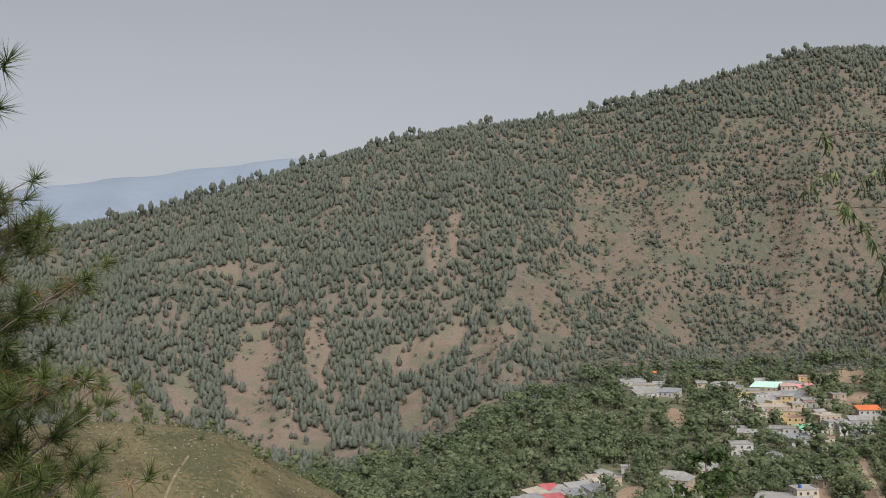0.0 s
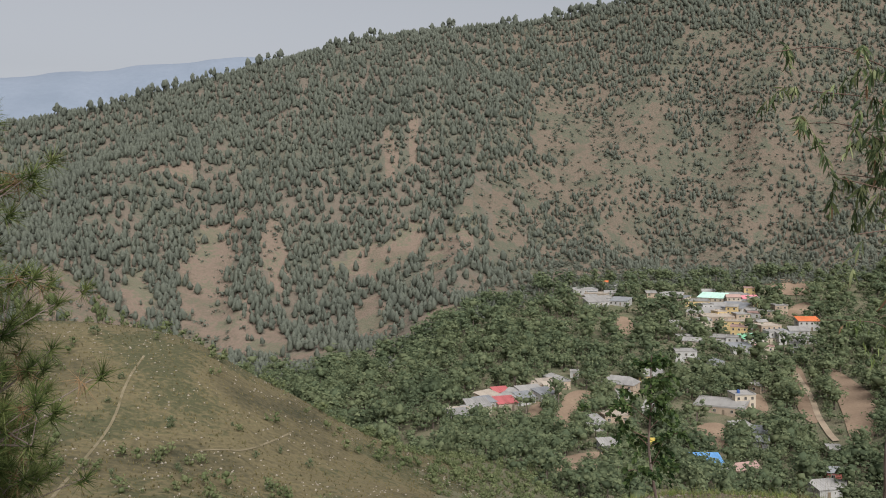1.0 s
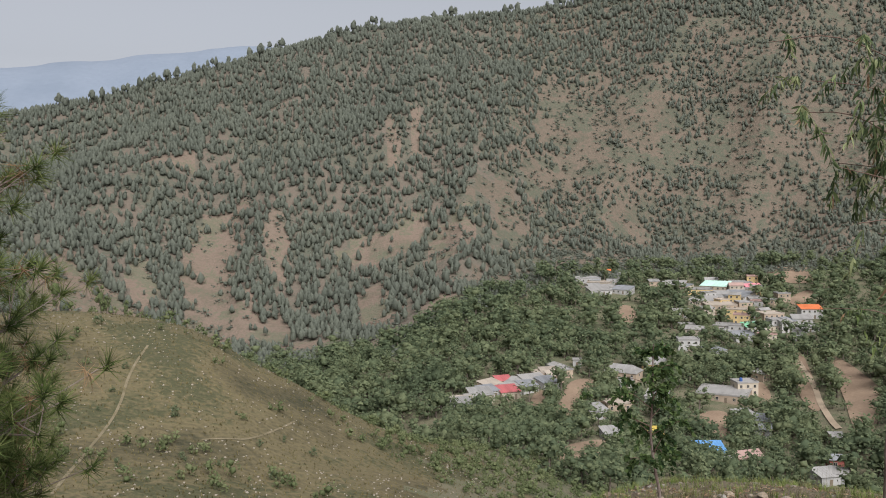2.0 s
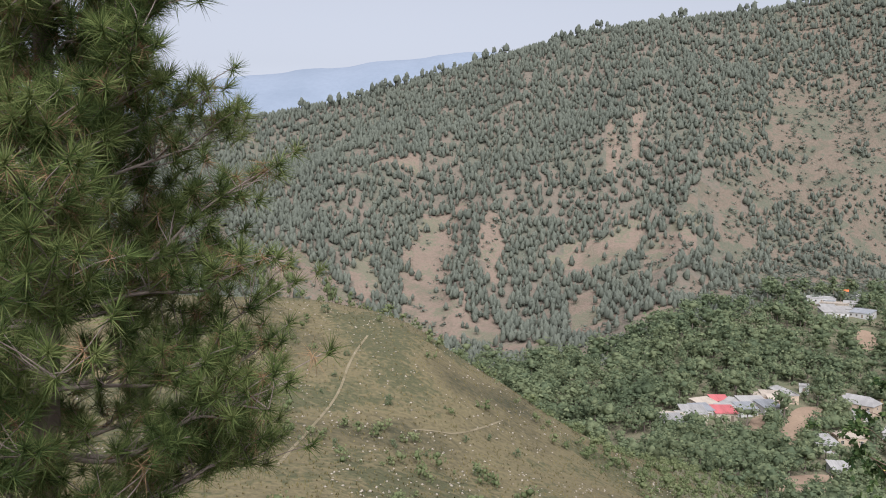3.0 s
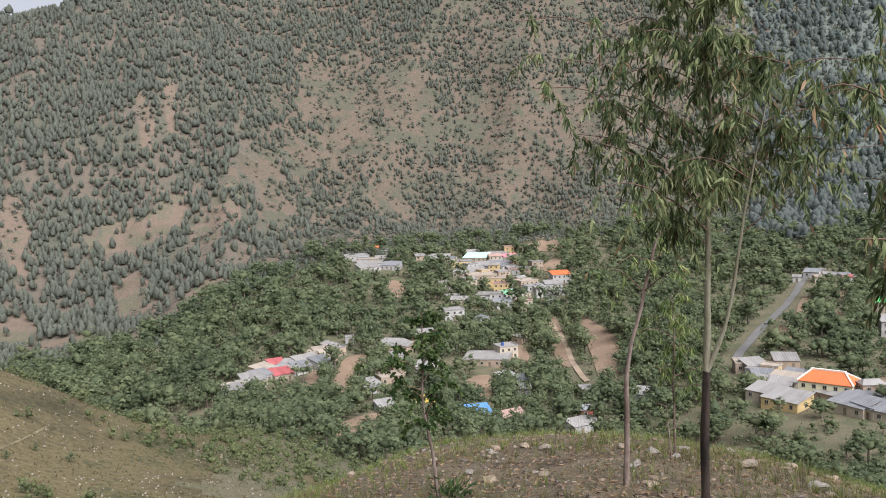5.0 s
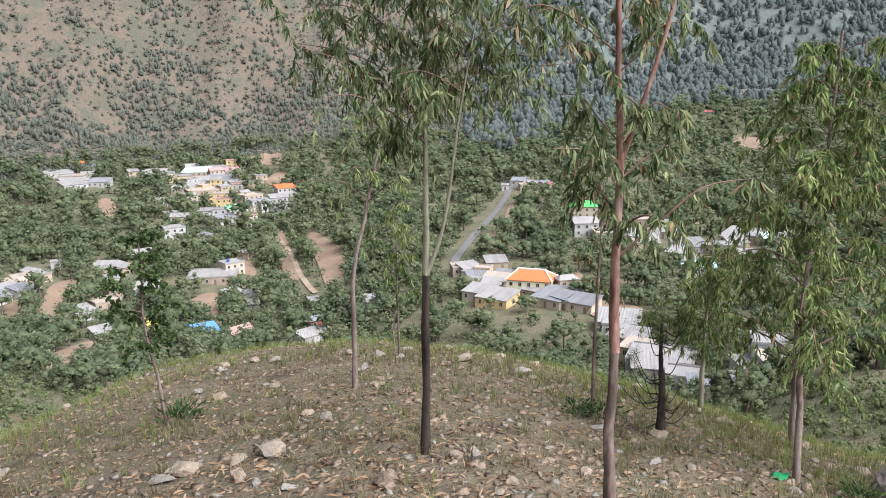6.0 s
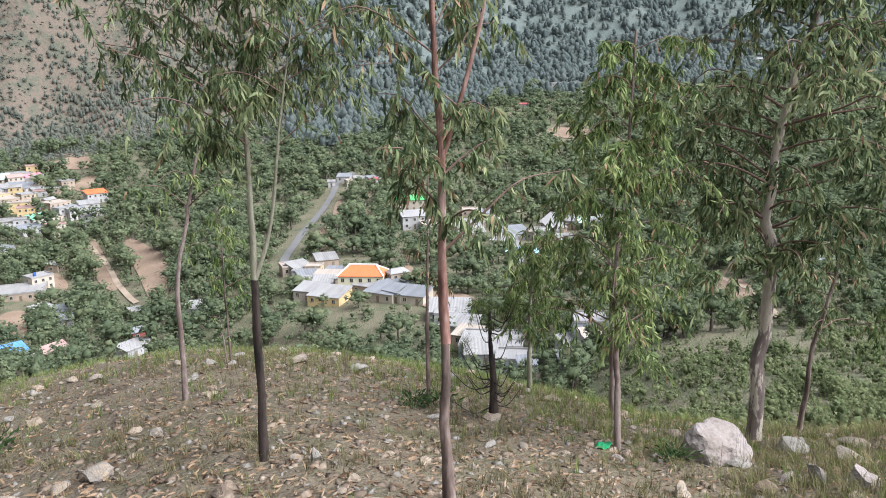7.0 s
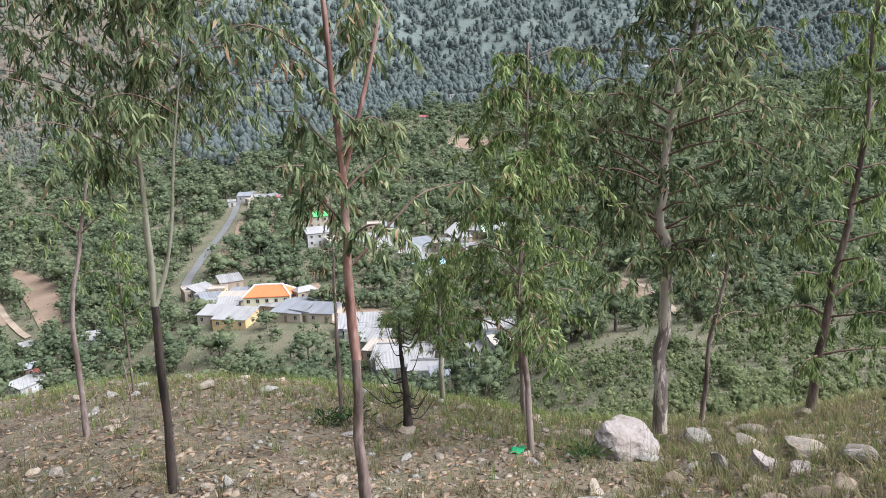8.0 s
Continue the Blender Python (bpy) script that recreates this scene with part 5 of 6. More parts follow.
eucalyptus("low bright green weeping eucalyptus sapling with pale stem", 9.32, 5.66,
           [(-0.02, 0.0, 0.5), (0.03, 0.01, 0.9), (0.05, -0.01, 1.9), (0.06, 0.0, 2.3)], 0.045, 0.008, (20, 0.95, 2.25, 0.75, 0.35, 0.45, 0.6), 6,
           M_LEAF_FRESH, M_PALE, twigs=16, per_twig=22, hang=0.9)
eucalyptus("bushy fresh green eucalyptus with long hanging leaves", 6.71, 3.09,
           [(0.0, 0.03, 0.8), (0.01, 0.06, 1.63), (0.03, 0.01, 2.75), (0.05, -0.04, 3.9)], 0.037, 0.008, (46, 1.05, 3.75, 0.9, 0.42, 0.55, 0.5), 7,
           M_LEAF_FRESH, M_BROWN, leaf=0.1, width=0.0135, twigs=16, per_twig=24, hang=0.7, dead=0.05)
eucalyptus("dark bare-limbed eucalyptus with few leaves", 9.17, 4.31,
           [(0.0, 0.03, 0.7), (0.0, 0.08, 1.77), (0.02, 0.1, 2.6)], 0.05, 0.01, (9, 0.6, 2.5, 0.9, 0.4, 0.8, 0.1), 8,
           M_LEAF, M_BROWN, twigs=2, per_twig=6, dead=0.3)
eucalyptus("tall thick eucalyptus with peeling pale bark and dense crown", 8.65, 2.38,
           [(0.02, -0.02, 0.9), (0.04, -0.04, 1.96), (0.03, -0.02, 2.66), (0.05, -0.06, 3.3), (0.1, -0.25, 4.6), (0.15, -0.4, 6.0)], 0.087, 0.022, (54, 1.75, 5.9, 1.5, 0.9, 0.5, 0.5), 9,
           M_LEAF, M_PEEL, leaf=0.125, width=0.02, twigs=19, per_twig=24, hang=0.65, dead=0.05,
           extra=((-18, 2.9, 1.6), (-10, 2.4, 1.3), (169, 2.9, 1.8), (175, 2.3, 1.5), (160, 3.4, 1.8)))
eucalyptus("slender dark eucalyptus stem with a small tufted crown", 10.53, 2.35,
           [(0.03, -0.1, 1.1), (0.08, -0.25, 2.2), (0.1, -0.3, 2.7)], 0.04, 0.008, (11, 1.3, 2.65, 0.75, 0.4, 0.4, 0.5), 10,
           M_LEAF, M_BROWN, twigs=8, per_twig=14, dead=0.1)
eucalyptus("leaning eucalyptus with fine greyish drooping foliage", 9.2, 0.89,
           [(0.04, -0.15, 1.34), (0.05, -0.34, 2.72), (0.05, -0.42, 3.82), (0.05, -0.45, 4.6)], 0.055, 0.01, (30, 0.5, 4.5, 1.0, 0.5, 0.45, 0.55), 11,
           M_LEAF_FRESH, M_BROWN, leaf=0.13, width=0.016, twigs=15, per_twig=17, hang=0.9)
eucalyptus("dark-leaved broadleaf sapling with a thin bent stem", 2.99, 8.07,
           [(-0.06, 0.04, 0.5), (-0.12, 0.08, 0.98), (-0.11, 0.07, 1.6), (-0.1, 0.07, 2.1)], 0.022, 0.005, (15, 0.75, 2.05, 0.6, 0.22, 0.6, 0.15), 12,
           M_LEAF_BROAD, M_BROWN, leaf=0.058, width=0.03, twigs=11, per_twig=18, hang=0.35, group="saplings", name="sapling")
eucalyptus("tiny slender sapling at the edge of the hill", 6.2, 8.3,
           [(-0.02, 0.04, 0.4), (-0.03, 0.07, 0.75)], 0.01, 0.003, (5, 0.3, 0.72, 0.15, 0.1, 0.5, 0.3), 13,
           M_LEAF_FRESH, M_BROWN, leaf=0.08, twigs=3, per_twig=5, group="saplings", name="sapling")

# ---- pines ----
M_NEEDLE = leafy("pine_needles", [(0.045, 0.066, 0.024), (0.075, 0.104, 0.034), (0.118, 0.15, 0.047), (0.18, 0.205, 0.075)], 1.5, 6, 0.5, 0.35, 0.5)
M_NEEDLE_OLD = leafy("old_pine_needles", [(0.13, 0.08, 0.045), (0.2, 0.125, 0.07), (0.27, 0.18, 0.1)], 2, 8, 0.5, 0.2, 0.7)
M_PINEBARK = bark("pine_bark", (0.04, 0.028, 0.022), (0.085, 0.062, 0.05), (0.15, 0.115, 0.09), 4)
M_PINETWIG = material("pine_twig", [(0.12, 0.09, 0.075), (0.22, 0.18, 0.15)], 8, 40, 0.85, 0.3)
M_CONE = material("pine_cone", [(0.05, 0.025, 0.02), (0.13, 0.07, 0.05)], 20, 60, 0.8, 0.5)


def needle_tufts(centres, ways, rng, count, length, width, back=0.0):
    """Round brushes of needles that spread outwards and forwards from the end of each shoot."""
    n = len(centres)
    w = ways / np.linalg.norm(ways, axis=1)[:, None]
    d = rng.normal(size=(n, count, 3))
    d /= np.linalg.norm(d, axis=2)[..., None]
    along = rng.uniform(0, 1, (n, count, 1))
    d = d * 0.9 + w[:, None] * (0.1 + 0.95 * along - 1.2 * back) + np.array([0, 0, -0.05 - 0.5 * back])
    d /= np.linalg.norm(d, axis=2)[..., None]
    p = (centres[:, None] - w[:, None] * (1 - along) * 0.07).reshape(-1, 3)
    d = d.reshape(-1, 3)
    m = len(p)
    l = (length * rng.uniform(0.7, 1.1, m))[:, None]
    side = np.cross(d, rng.normal(size=(m, 3)))
    side /= np.linalg.norm(side, axis=1)[:, None]
    v = np.stack([p + side * width, p - side * width, p + d * l + np.array([0, 0, -1]) * l * 0.06], 1).reshape(-1, 3)
    f = np.array([(0, 1, 2)])
    return v, (f[None] + (np.arange(m) * 3)[:, None, None]).reshape(-1, 3)


def pine(x, y, tall, reach, seed):
    rng = np.random.default_rng(seed)
    root = new("pine_tree")
    root.matrix_world = pose(x, y, float(height(x, y)))
    tagged(root, "tall young pine with long green needles and brown old ones", "tree")
    line = bend([(0, 0, -0.2), (0.05, 0.02, tall * 0.4), (0.02, 0.05, tall * 0.75), (0, 0, tall)], 7)
    stem("trunk", line, np.linspace(0.12, 0.015, len(line)), M_PINEBARK, root, 12, "", 0.006, seed)
    tips, ways, olds, oways, shoots = [], [], [], [], []
    n = 150
    turn = 0.0
    for k in range(n):
        h = 0.09 + 0.88 * (k + rng.uniform(0, 0.9)) / n
        turn += 2.4 + rng.normal(0, 0.3)
        i = int(np.searchsorted(line[:, 2], h * tall))
        length = reach * (1.0 - 0.95 * h ** 1.1) * rng.uniform(0.75, 1.15)
        d = np.array([math.sin(turn), math.cos(turn), 0])
        s = line[min(i, len(line) - 1)]
        rise = 0.15 + 0.7 * h
        ll = bend([s, s + d * length * 0.4 + (0, 0, length * rise * 0.2), s + d * length * 0.75 + (0, 0, length * rise * 0.5), s + d * length + (0, 0, length * rise)] + rng.normal(0, 0.08, (4, 3)) * [[0], [1], [1], [1]], 4)
        stem("branch", ll, np.linspace(0.026 * (1.1 - h), 0.006, len(ll)), M_PINETWIG, root, 6)
        for j in range(int(12 + 26 * (length / reach))):
            u = rng.uniform(0.2, 1.0)
            p = ll[min(int(u * (len(ll) - 1) + 0.5), len(ll) - 1)]
            a = rng.uniform(0, 6.28)
            out = d * 0.45 + np.array([math.cos(a), math.sin(a), 0]) * 0.7 + np.array([0, 0, rng.uniform(0.2, 0.9)])
            q = p + out * rng.uniform(0.1, 0.42) * (0.5 + length / reach)
            shoots.append((p, q))
            tips.append(q)
            ways.append(out * (0.6, 0.6, 1) + np.array([0, 0, 0.35]))
            if rng.uniform() < 0.3:
                olds.append(q - out * 0.1)
                oways.append(out * 0.3 + np.array([0, 0, -0.6]))
        tips.append(ll[-1])
        ways.append(ll[-1] - ll[-3] + np.array([0, 0, 0.1]))
    tips, ways = np.array(tips), np.array(ways)
    shoot_pile = Pile()
    for p, q in shoots:
        shoot_pile.add(*trunk_arrays([p, (p + q) / 2 + rng.normal(0, 0.02, 3), q], [0.006, 0.005, 0.004], 3))
    v, f, _ = shoot_pile.arrays()
    twigs = mesh_object("twig_spray", v, f, [M_PINETWIG])
    twigs.parent = root
    tagged(twigs, kind="stuff")
    v, f = needle_tufts(tips, ways, rng, 76, 0.19, 0.0034)
    green = mesh_object("needles", v, f, [M_NEEDLE])
    v, f = needle_tufts(np.array(olds), np.array(oways), rng, 34, 0.18, 0.0024, 0.4)
    old = mesh_object("old_needles", v, f, [M_NEEDLE_OLD])
    for ob, words in ((green, ""), (old, "withered brown needles")):
        ob.parent = root
        tagged(ob, words, kind="stuff")
    for k in range(9):
        p = tips[rng.integers(len(tips))]
        bm = bmesh.new()
        for s in range(7):
            for t in range(7):
                a = t * 0.9 + s * 0.5
                rr = 0.03 * math.sin(math.pi * (s + 1) / 8.2)
                m = Matrix.Translation((rr * math.cos(a), rr * math.sin(a), -0.012 * s)) @ Euler((0.6, 0, a + 1.57)).to_matrix().to_4x4() @ Matrix.Diagonal((0.012, 0.016, 0.006, 1))
                bmesh.ops.create_cube(bm, size=1.3, matrix=m)
        cone = part("cone", bm, M_CONE, root, "brown open pine cone")
        cone.matrix_basis = pose(*(p - np.array([0, 0, 0.05])))
    return root


pine(-4.0, 5.6, 8.2, 1.95, 31)


def burnt_pine(x, y):
    rng = np.random.default_rng(33)
    root = new("burnt_pine_sapling")
    root.matrix_world = pose(x, y, float(height(x, y)))
    tagged(root, "fire-blackened pine sapling with bare twigs and a green top", "tree")
    line = bend([(0, 0, -0.1), (0.02, 0.01, 0.4), (0.0, 0.03, 0.8), (0.01, 0.04, 1.2)], 5)
    stem("trunk", line, np.linspace(0.05, 0.012, len(line)), M_CHAR, root, 10, "charred trunk", 0.004, 3)
    tips, ways = [], []
    for k in range(26):
        h = rng.uniform(0.12, 1.1)
        a = k * 2.4
        l = rng.uniform(0.25, 0.48) * (1.15 - 0.4 * h)
        d = np.array([math.sin(a), math.cos(a), 0])
        s = np.array([0.01, 0.02, h])
        ll = bend([s, s + d * l * 0.5 + (0, 0, -0.03), s + d * l + (0, 0, 0.12 + 0.15 * h)], 4)
        stem("twig", ll, np.linspace(0.008, 0.003, len(ll)), M_CHAR, root, 5)
        if h > 0.55:
            for _ in range(3):
                tips.append(ll[-1] + rng.normal(0, 0.05, 3))
                ways.append(d * 0.3 + (0, 0, 1.0))
    v, f = needle_tufts(np.array(tips), np.array(ways), rng, 26, 0.17, 0.0013)
    ob = mesh_object("needles", v, f, [M_NEEDLE])
    ob.parent = root
    tagged(ob, kind="stuff")


burnt_pine(6.52, 4.40)


# ---- stones, boulders, grass and litter on the near hill ----
M_STONE = material("sandstone", [(0.135, 0.1, 0.07), (0.225, 0.172, 0.12), (0.3, 0.24, 0.172), (0.215, 0.185, 0.148)], 3, 22, 0.95, 0.6, 0.6, depth=0.02)
M_BOULDER = material("pale_boulder_stone", [(0.15, 0.122, 0.098), (0.225, 0.188, 0.158), (0.275, 0.237, 0.21), (0.2, 0.174, 0.155)], 2.2, 14, 0.95, 0.8, 0.3, depth=0.03)
M_GREYSTONE = material("grey_stone", [(0.165, 0.148, 0.122), (0.225, 0.203, 0.17), (0.285, 0.26, 0.22)], 4, 25, 0.95, 0.6, 0.5, depth=0.02)


def rock_mesh(seed, flat=0.5, cuts=3, chips=9, rough=1.0):
    """A broken stone: a ball cut by random planes, then roughened."""
    g = random.Random(seed)
    bm = bmesh.new()
    bmesh.ops.create_icosphere(bm, subdivisions=cuts, radius=0.5)
    for k in range(chips):
        nrm = Vector((g.gauss(0, 1), g.gauss(0, 1), g.gauss(0, 0.8))).normalized()
        lim = g.uniform(0.17, 0.4)
        for v in bm.verts:
            d = v.co.dot(nrm)
            if d > lim:
                v.co -= nrm * (d - lim) * 0.93
    for v in bm.verts:
        v.co += v.co.normalized() * (noise.noise(v.co * 4.0 + Vector((seed, 0, 0))) * 0.09 * rough + noise.noise(v.co * 11.0 + Vector((0, seed, 0))) * 0.035 * rough)
        v.co.z *= flat
    me = bpy.data.meshes.new("stone")
    bm.to_mesh(me)
    bm.free()
    me.polygons.foreach_set("use_smooth", np.zeros(len(me.polygons), bool))
    return me


def lay(name, me, x, y, sx, sy, sz, turn, sink, label, category, group, tilt=0.0):
    ob = new(name, me)
    ob.matrix_world = pose(x, y, float(height(x, y)) + sz * sink, tilt, tilt * 0.5, turn) @ Matrix.Diagonal((sx, sy, sz, 1))
    return tagged(ob, label, category, group)


# boulders at the rocky edge: place, length, depth, height, turn, stone
BOULDERS = ((7.05, 2.2, 0.78, 0.7, 0.6, 10, 0), (6.52, 1.27, 0.28, 0.22, 0.36, -60, 2), (7.5, 1.2, 0.55, 0.35, 0.24, 60, 1), (8.27, 1.85, 0.6, 0.4, 0.2, 75, 2),
            (6.36, 0.9, 0.4, 0.3, 0.28, 70, 0), (6.2, 2.84, 0.26, 0.2, 0.12, 30, 0), (6.17, 0.16, 0.42, 0.3, 0.2, 60, 0), (6.75, 0.6, 0.6, 0.35, 0.2, 100, 1),
            (5.66, 2.07, 0.24, 0.2, 0.22, 10, 1), (6.6, 1.52, 0.2, 0.18, 0.16, 20, 0), (6.0, 0.62, 0.35, 0.28, 0.16, 40, 0), (5.4, 1.1, 0.45, 0.32, 0.2, 70, 0),
            (7.3, 0.75, 0.5, 0.3, 0.22, 95, 1), (5.75, 1.5, 0.25, 0.2, 0.14, 0, 0))
for k, (bx, by, sx, sy, sz, turn, kind) in enumerate(BOULDERS):
    me = rock_mesh(500 + k, 1.0, 4 if k < 2 else 3, 6 if k == 0 else 13, 0.8)
    me.materials.append((M_BOULDER, M_STONE, M_GREYSTONE)[kind])
    lay("boulder", me, bx, by, sx, sy, sz, turn, 0.2 if k == 0 else 0.08,
        ("large rounded pale pinkish boulder in the grass" if k == 0 else ("weathered tan rock half sunk in grass", "flat brownish rock slab in the grass", "angular pale grey rock standing in grass")[(0, 1, 2)[kind]]), "boulder", "boulders")
# larger loose stones that stand out: place, length, depth, height, turn
LOOSE = ((2.9, 4.04, 0.2, 0.16, 0.12, 40), (2.22, 5.77, 0.27, 0.16, 0.14, 15), (3.69, 4.03, 0.1, 0.08, 0.16, 20), (3.55, 3.53, 0.14, 0.1, 0.08, 60), (4.4, 3.62, 0.2, 0.1, 0.07, 20),
         (5.82, 3.61, 0.17, 0.08, 0.06, 50), (2.05, 5.72, 0.2, 0.14, 0.12, 0), (2.39, 5.15, 0.14, 0.12, 0.12, 30), (3.81, 6.6, 0.14, 0.1, 0.1, 0), (3.76, 6.17, 0.16, 0.12, 0.12, 50),
         (5.57, 3.8, 0.2, 0.1, 0.06, 10), (5.0, 7.1, 0.22, 0.16, 0.1, 10), (5.2, 7.3, 0.16, 0.1, 0.09, 70), (7.4, 8.3, 0.3, 0.2, 0.22, 10), (7.9, 7.6, 0.3, 0.2, 0.2, 0))
STONES = [rock_mesh(600 + k, f, 2, 9) for k, f in enumerate((0.4, 0.5, 0.55, 0.35, 0.6, 0.45, 0.3, 0.5))]
for k, me in enumerate(STONES):
    me.materials.append(M_GREYSTONE if k in (2, 6) else M_STONE)
for k, (bx, by, sx, sy, sz, turn) in enumerate(LOOSE):
    lay("stone", STONES[k % 8], bx, by, sx * 1.15, sy * 1.15, sz * 2.0, turn, 0.14, "angular tan stone lying on the stony hill", "stone", "loose stones")
rng = np.random.default_rng(41)
count = 0
while count < 270:
    az, r = rng.uniform(4, 92), 3.0 + 13 * rng.uniform() ** 1.3
    sx, sy = polar(r, az)
    if value_noise(sx / 1.2, sy / 1.2, 3) < -0.25:
        continue
    s = 0.08 + 0.2 * rng.uniform() ** 2.2
    lay("stone", STONES[rng.integers(8)], float(sx), float(sy), s * rng.uniform(0.9, 1.5), s, s * rng.uniform(0.8, 1.5), rng.uniform(0, 360), 0.12,
        "angular tan stone lying on the stony hill", "stone", "loose stones", rng.uniform(-10, 10))
    count += 1
# gravel and chips
small = []
for k in range(5):
    v = OCTA_V * np.random.default_rng(700 + k).uniform(0.55, 1.2, (6, 1)) * (0.55, 0.4, 0.14) @ spin(np.random.default_rng(k))[0] * (1, 1, 0.5)
    small.append((v, OCTA_F, np.full(len(OCTA_F), int(k == 3))))
n = 13000
az, r = rng.uniform(-2, 96, n), 2.2 + 15 * rng.uniform(0, 1, n) ** 1.2
x, y = polar(r, az)
gravel = scatter("gravel", small, np.stack([x, y, height(x, y) + 0.004], -1), 0.024 + 0.13 * rng.uniform(0, 1, n) ** 2.1, rng, [M_STONE, M_GREYSTONE])
tagged(gravel, "scattered tan stone chips on bare soil", "gravel", kind="stuff")
# the same stony ground goes on round the viewpoint
n = 6000
az, r = rng.uniform(-180, 180, n), 0.5 + 11 * rng.uniform(0, 1, n) ** 0.8
x, y = polar(r, az)
chips = scatter("stone_chips", small, np.stack([x, y, height(x, y) + 0.004], -1), 0.02 + 0.1 * rng.uniform(0, 1, n) ** 2, rng, [M_STONE, M_GREYSTONE])
tagged(chips, "scattered tan stone chips round the viewpoint", "gravel", kind="stuff")
n = 3000
az, r = rng.uniform(-180, 180, n), 0.7 + 12 * rng.uniform(0, 1, n) ** 0.8
x, y = polar(r, az)
around = scatter("hill_grass", [tuft_mesh(rng, 9, 0.14, 1.3, 0.003) for _ in range(4)], np.stack([x, y, height(x, y)], -1), rng.uniform(0.5, 1.2, n), rng, [M_STRAW])
tagged(around, "short dry grass on the hill round the viewpoint", "grass", kind="stuff")
# fallen leaves and bark
n = 17000
az, r = rng.uniform(0, 92, n), 2.2 + 12 * rng.uniform(0, 1, n) ** 1.2
x, y = polar(r, az)
d = rng.normal(0, 1, (n, 3)) * (1, 1, 0.12)
d /= np.linalg.norm(d, axis=1)[:, None]
v, f = blades(np.stack([x, y, height(x, y) + 0.014], -1), d, rng.uniform(0.04, 0.11, n), rng.uniform(0.01, 0.02, n), rng)
litter = mesh_object("leaf_litter", v, f, [M_LEAF_DEAD])
tagged(litter, "dry brown fallen eucalyptus leaves", "leaf litter", kind="stuff")
# grass: sparse dry tufts over the hill, green along its brow and among the boulders
n = 15000
az, r = rng.uniform(-4, 98, n), 2.2 + 16 * rng.uniform(0, 1, n) ** 1.1
x, y = polar(r, az)
keep = rng.uniform(0, 1, n) < 0.35 + 0.9 * fractal(x / 1.1, y / 1.1, 13, 3) + 0.8 * smooth_step(az, 72, 76)
x, y = x[keep], y[keep]
tufts = scatter("dry_tufts", [tuft_mesh(rng, 10, 0.12, 1.4, 0.0026) for _ in range(6)], np.stack([x, y, height(x, y)], -1), rng.uniform(0.5, 1.25, len(x)) * (1 + 0.25 * smooth_step(np.degrees(np.arctan2(x, y)), 72, 76)), rng, [M_STRAW])
tagged(tufts, "short dry grass tufts between the stones", "grass", kind="stuff")
n = 13000
az, r = rng.uniform(4, 97, n), rng.uniform(3, 20, n)
x, y = polar(r, az)
brow = np.interp(az, SECTIONS[:, 0], SECTIONS[:, 1])
on_brow = smooth_step(r, brow * 0.62, brow * 0.95)
east = smooth_step(az, 44, 54)
rocky = smooth_step(az, 72, 76) * smooth_step(r, 4.4, 5.2)
keep = rng.uniform(0, 1, n) < np.clip(on_brow * (0.45 + 0.55 * east) + 0.45 * rocky + 0.05 + 0.12 * fractal(x / 0.9, y / 0.9, 19, 2), 0, 1)
x, y, az, r, rocky = x[keep], y[keep], az[keep], r[keep], rocky[keep]
sizes = rng.uniform(0.5, 1.1, len(x)) * (1 - 0.2 * rocky) * 0.85
grass = scatter("green_tufts", [tuft_mesh(rng, 9, 0.22, 0.9, 0.0034) for _ in range(6)], np.stack([x, y, height(x, y)], -1), sizes, rng, [M_GRASS])
tagged(grass, "green grass along the brow of the hill", "grass", kind="stuff")
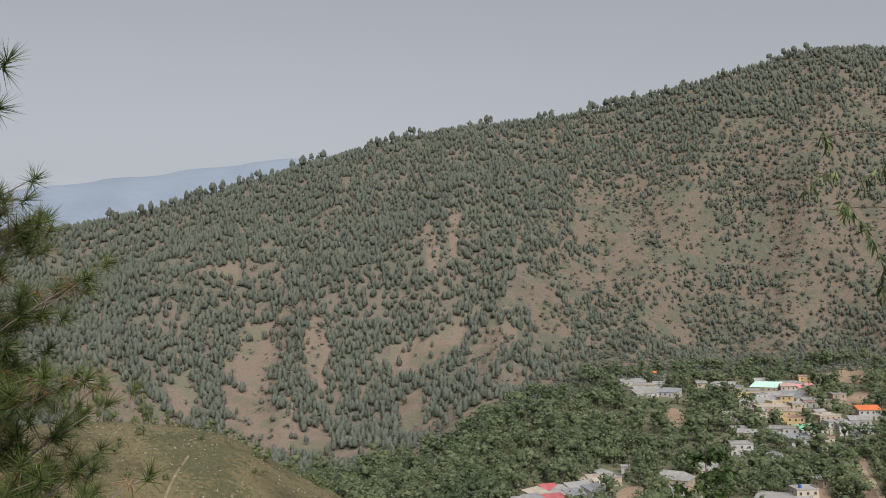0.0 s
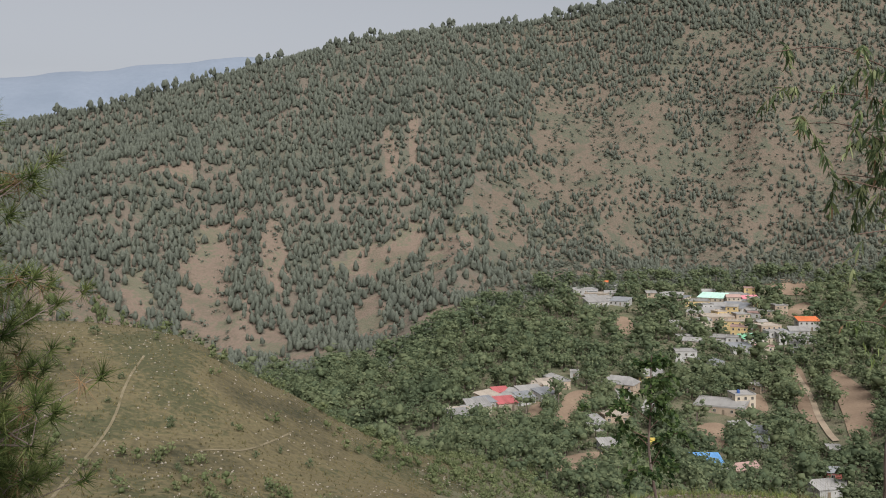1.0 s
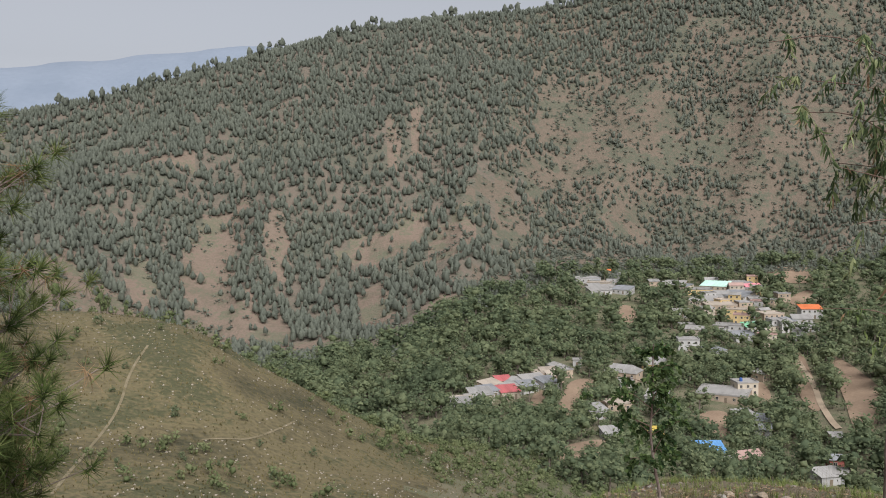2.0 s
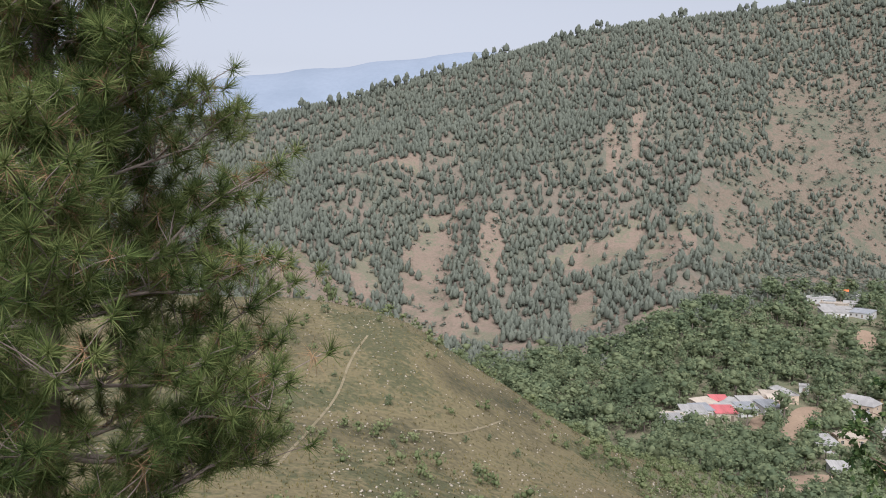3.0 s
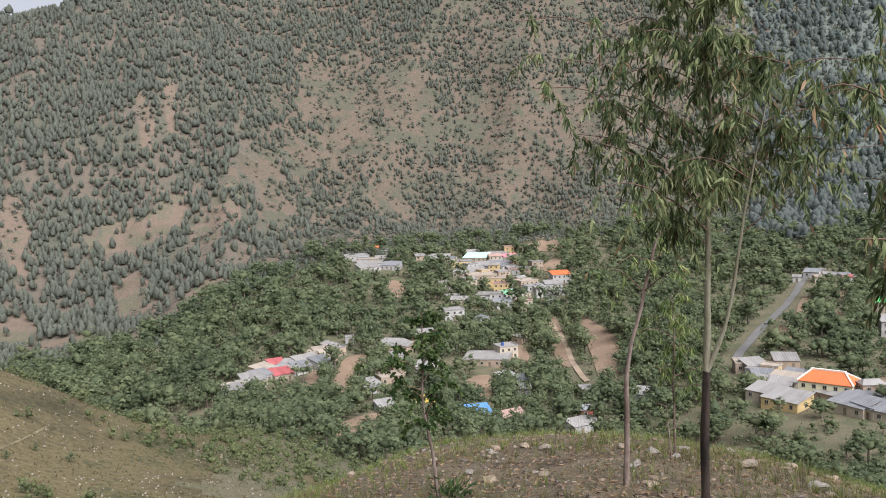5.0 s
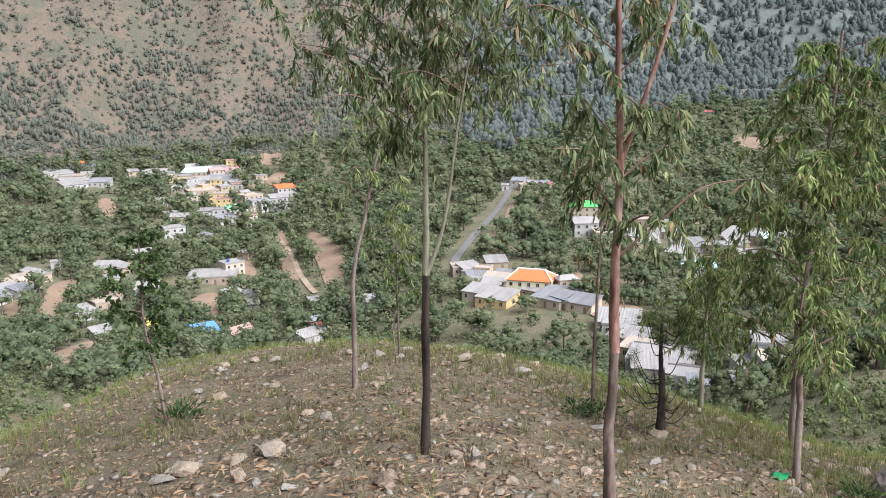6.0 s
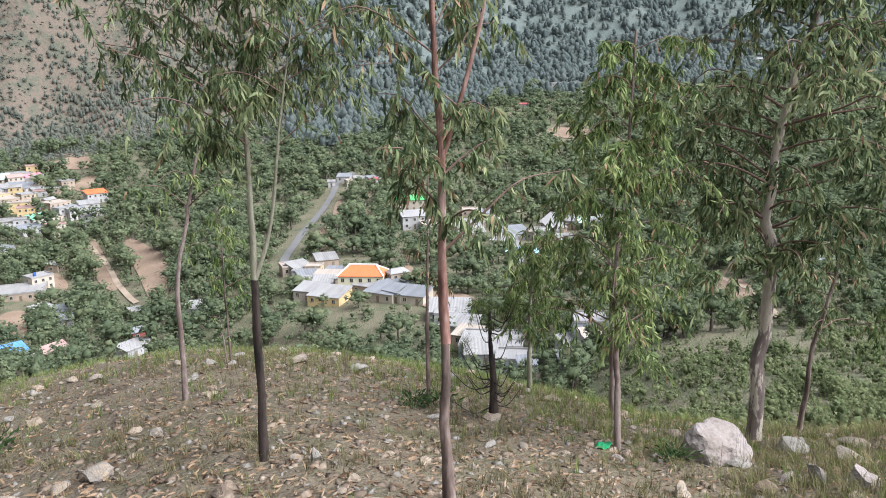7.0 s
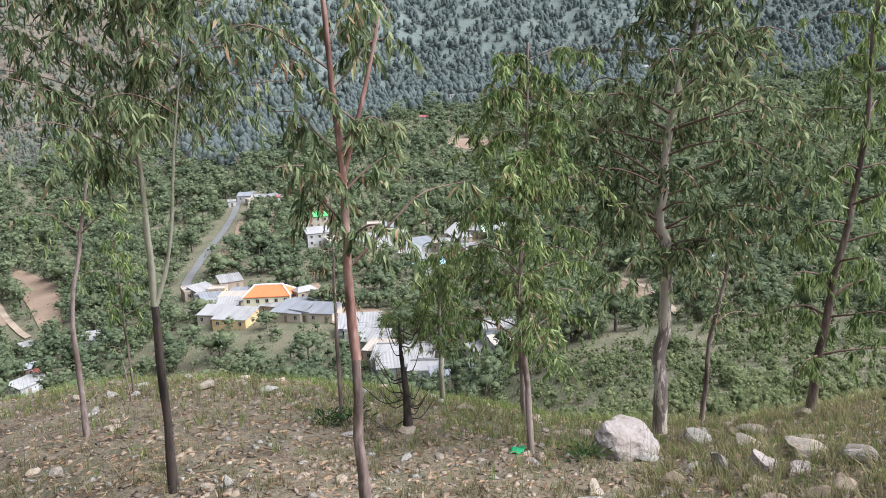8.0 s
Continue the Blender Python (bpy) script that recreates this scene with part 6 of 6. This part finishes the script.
# tall seeding stalks at the rocky edge and brow
n = 260
az = np.concatenate([rng.uniform(60, 92, 170), rng.uniform(22, 60, 90)])
r = np.interp(az, SECTIONS[:, 0], SECTIONS[:, 1]) * rng.uniform(0.75, 1.02, n)
x, y = polar(r, az)
stalks = scatter("grass_stalks", [tuft_mesh(rng, 4, 0.7, 0.5, 0.0018) for _ in range(4)], np.stack([x, y, height(x, y)], -1), rng.uniform(0.5, 1.1, n), rng, [M_STRAW])
tagged(stalks, "tall thin dry grass stalks at the hill edge", "grass", kind="stuff")


def weed(x, y, seed, s):
    g = np.random.default_rng(seed)
    n = 130
    p = g.normal(0, 0.1, (n, 3)) * (1, 1, 0.5) + (0, 0, 0.1)
    d = p * (1, 1, 0.3) + (0, 0, 0.06) + g.normal(0, 0.05, (n, 3))
    d /= np.linalg.norm(d, axis=1)[:, None]
    v, f = blades(np.abs(p * (0, 0, 1)) + p * (1, 1, 0), d, g.uniform(0.05, 0.1, n), g.uniform(0.02, 0.035, n), g)
    ob = mesh_object("weed", v, f, [M_LEAF_BROAD])
    ob.matrix_world = pose(x, y, float(height(x, y))) @ Matrix.Scale(s, 4)
    tagged(ob, "low leafy green weed growing between stones", "plant", "weeds", kind="stuff")


for k, (wx, wy, s) in enumerate(((3.05, 7.9, 1.1), (6.35, 5.0, 0.9), (6.6, 2.5, 0.8), (6.2, 5.2, 0.8))):
    weed(wx, wy, 800 + k, s)

# a scrap of green plastic at the foot of a tree
M_PLASTIC = material("green_plastic", [(0.02, 0.2, 0.07), (0.03, 0.29, 0.11)], 9, 40, 0.35, 0.3)
g = np.random.default_rng(9)
gx, gy = np.meshgrid(np.linspace(-0.09, 0.09, 9), np.linspace(-0.06, 0.06, 7), indexing="ij")
gz = 0.03 + fractal(gx * 30, gy * 30, 4, 3) * 0.025
v = np.stack([gx, gy, gz], -1).reshape(-1, 3)
ii, jj = np.meshgrid(np.arange(8), np.arange(6), indexing="ij")
q = np.stack([ii * 7 + jj, (ii + 1) * 7 + jj, (ii + 1) * 7 + jj + 1, ii * 7 + jj + 1], -1).reshape(-1, 4)
scrap = mesh_object("plastic_scrap", v, q, [M_PLASTIC])
scrap.matrix_world = pose(6.62, 3.2, float(height(6.62, 3.2)))
tagged(scrap, "crumpled scrap of green plastic on the ground", "litter")
thick = scrap.modifiers.new("thickness", "SOLIDIFY")
thick.thickness = 0.003
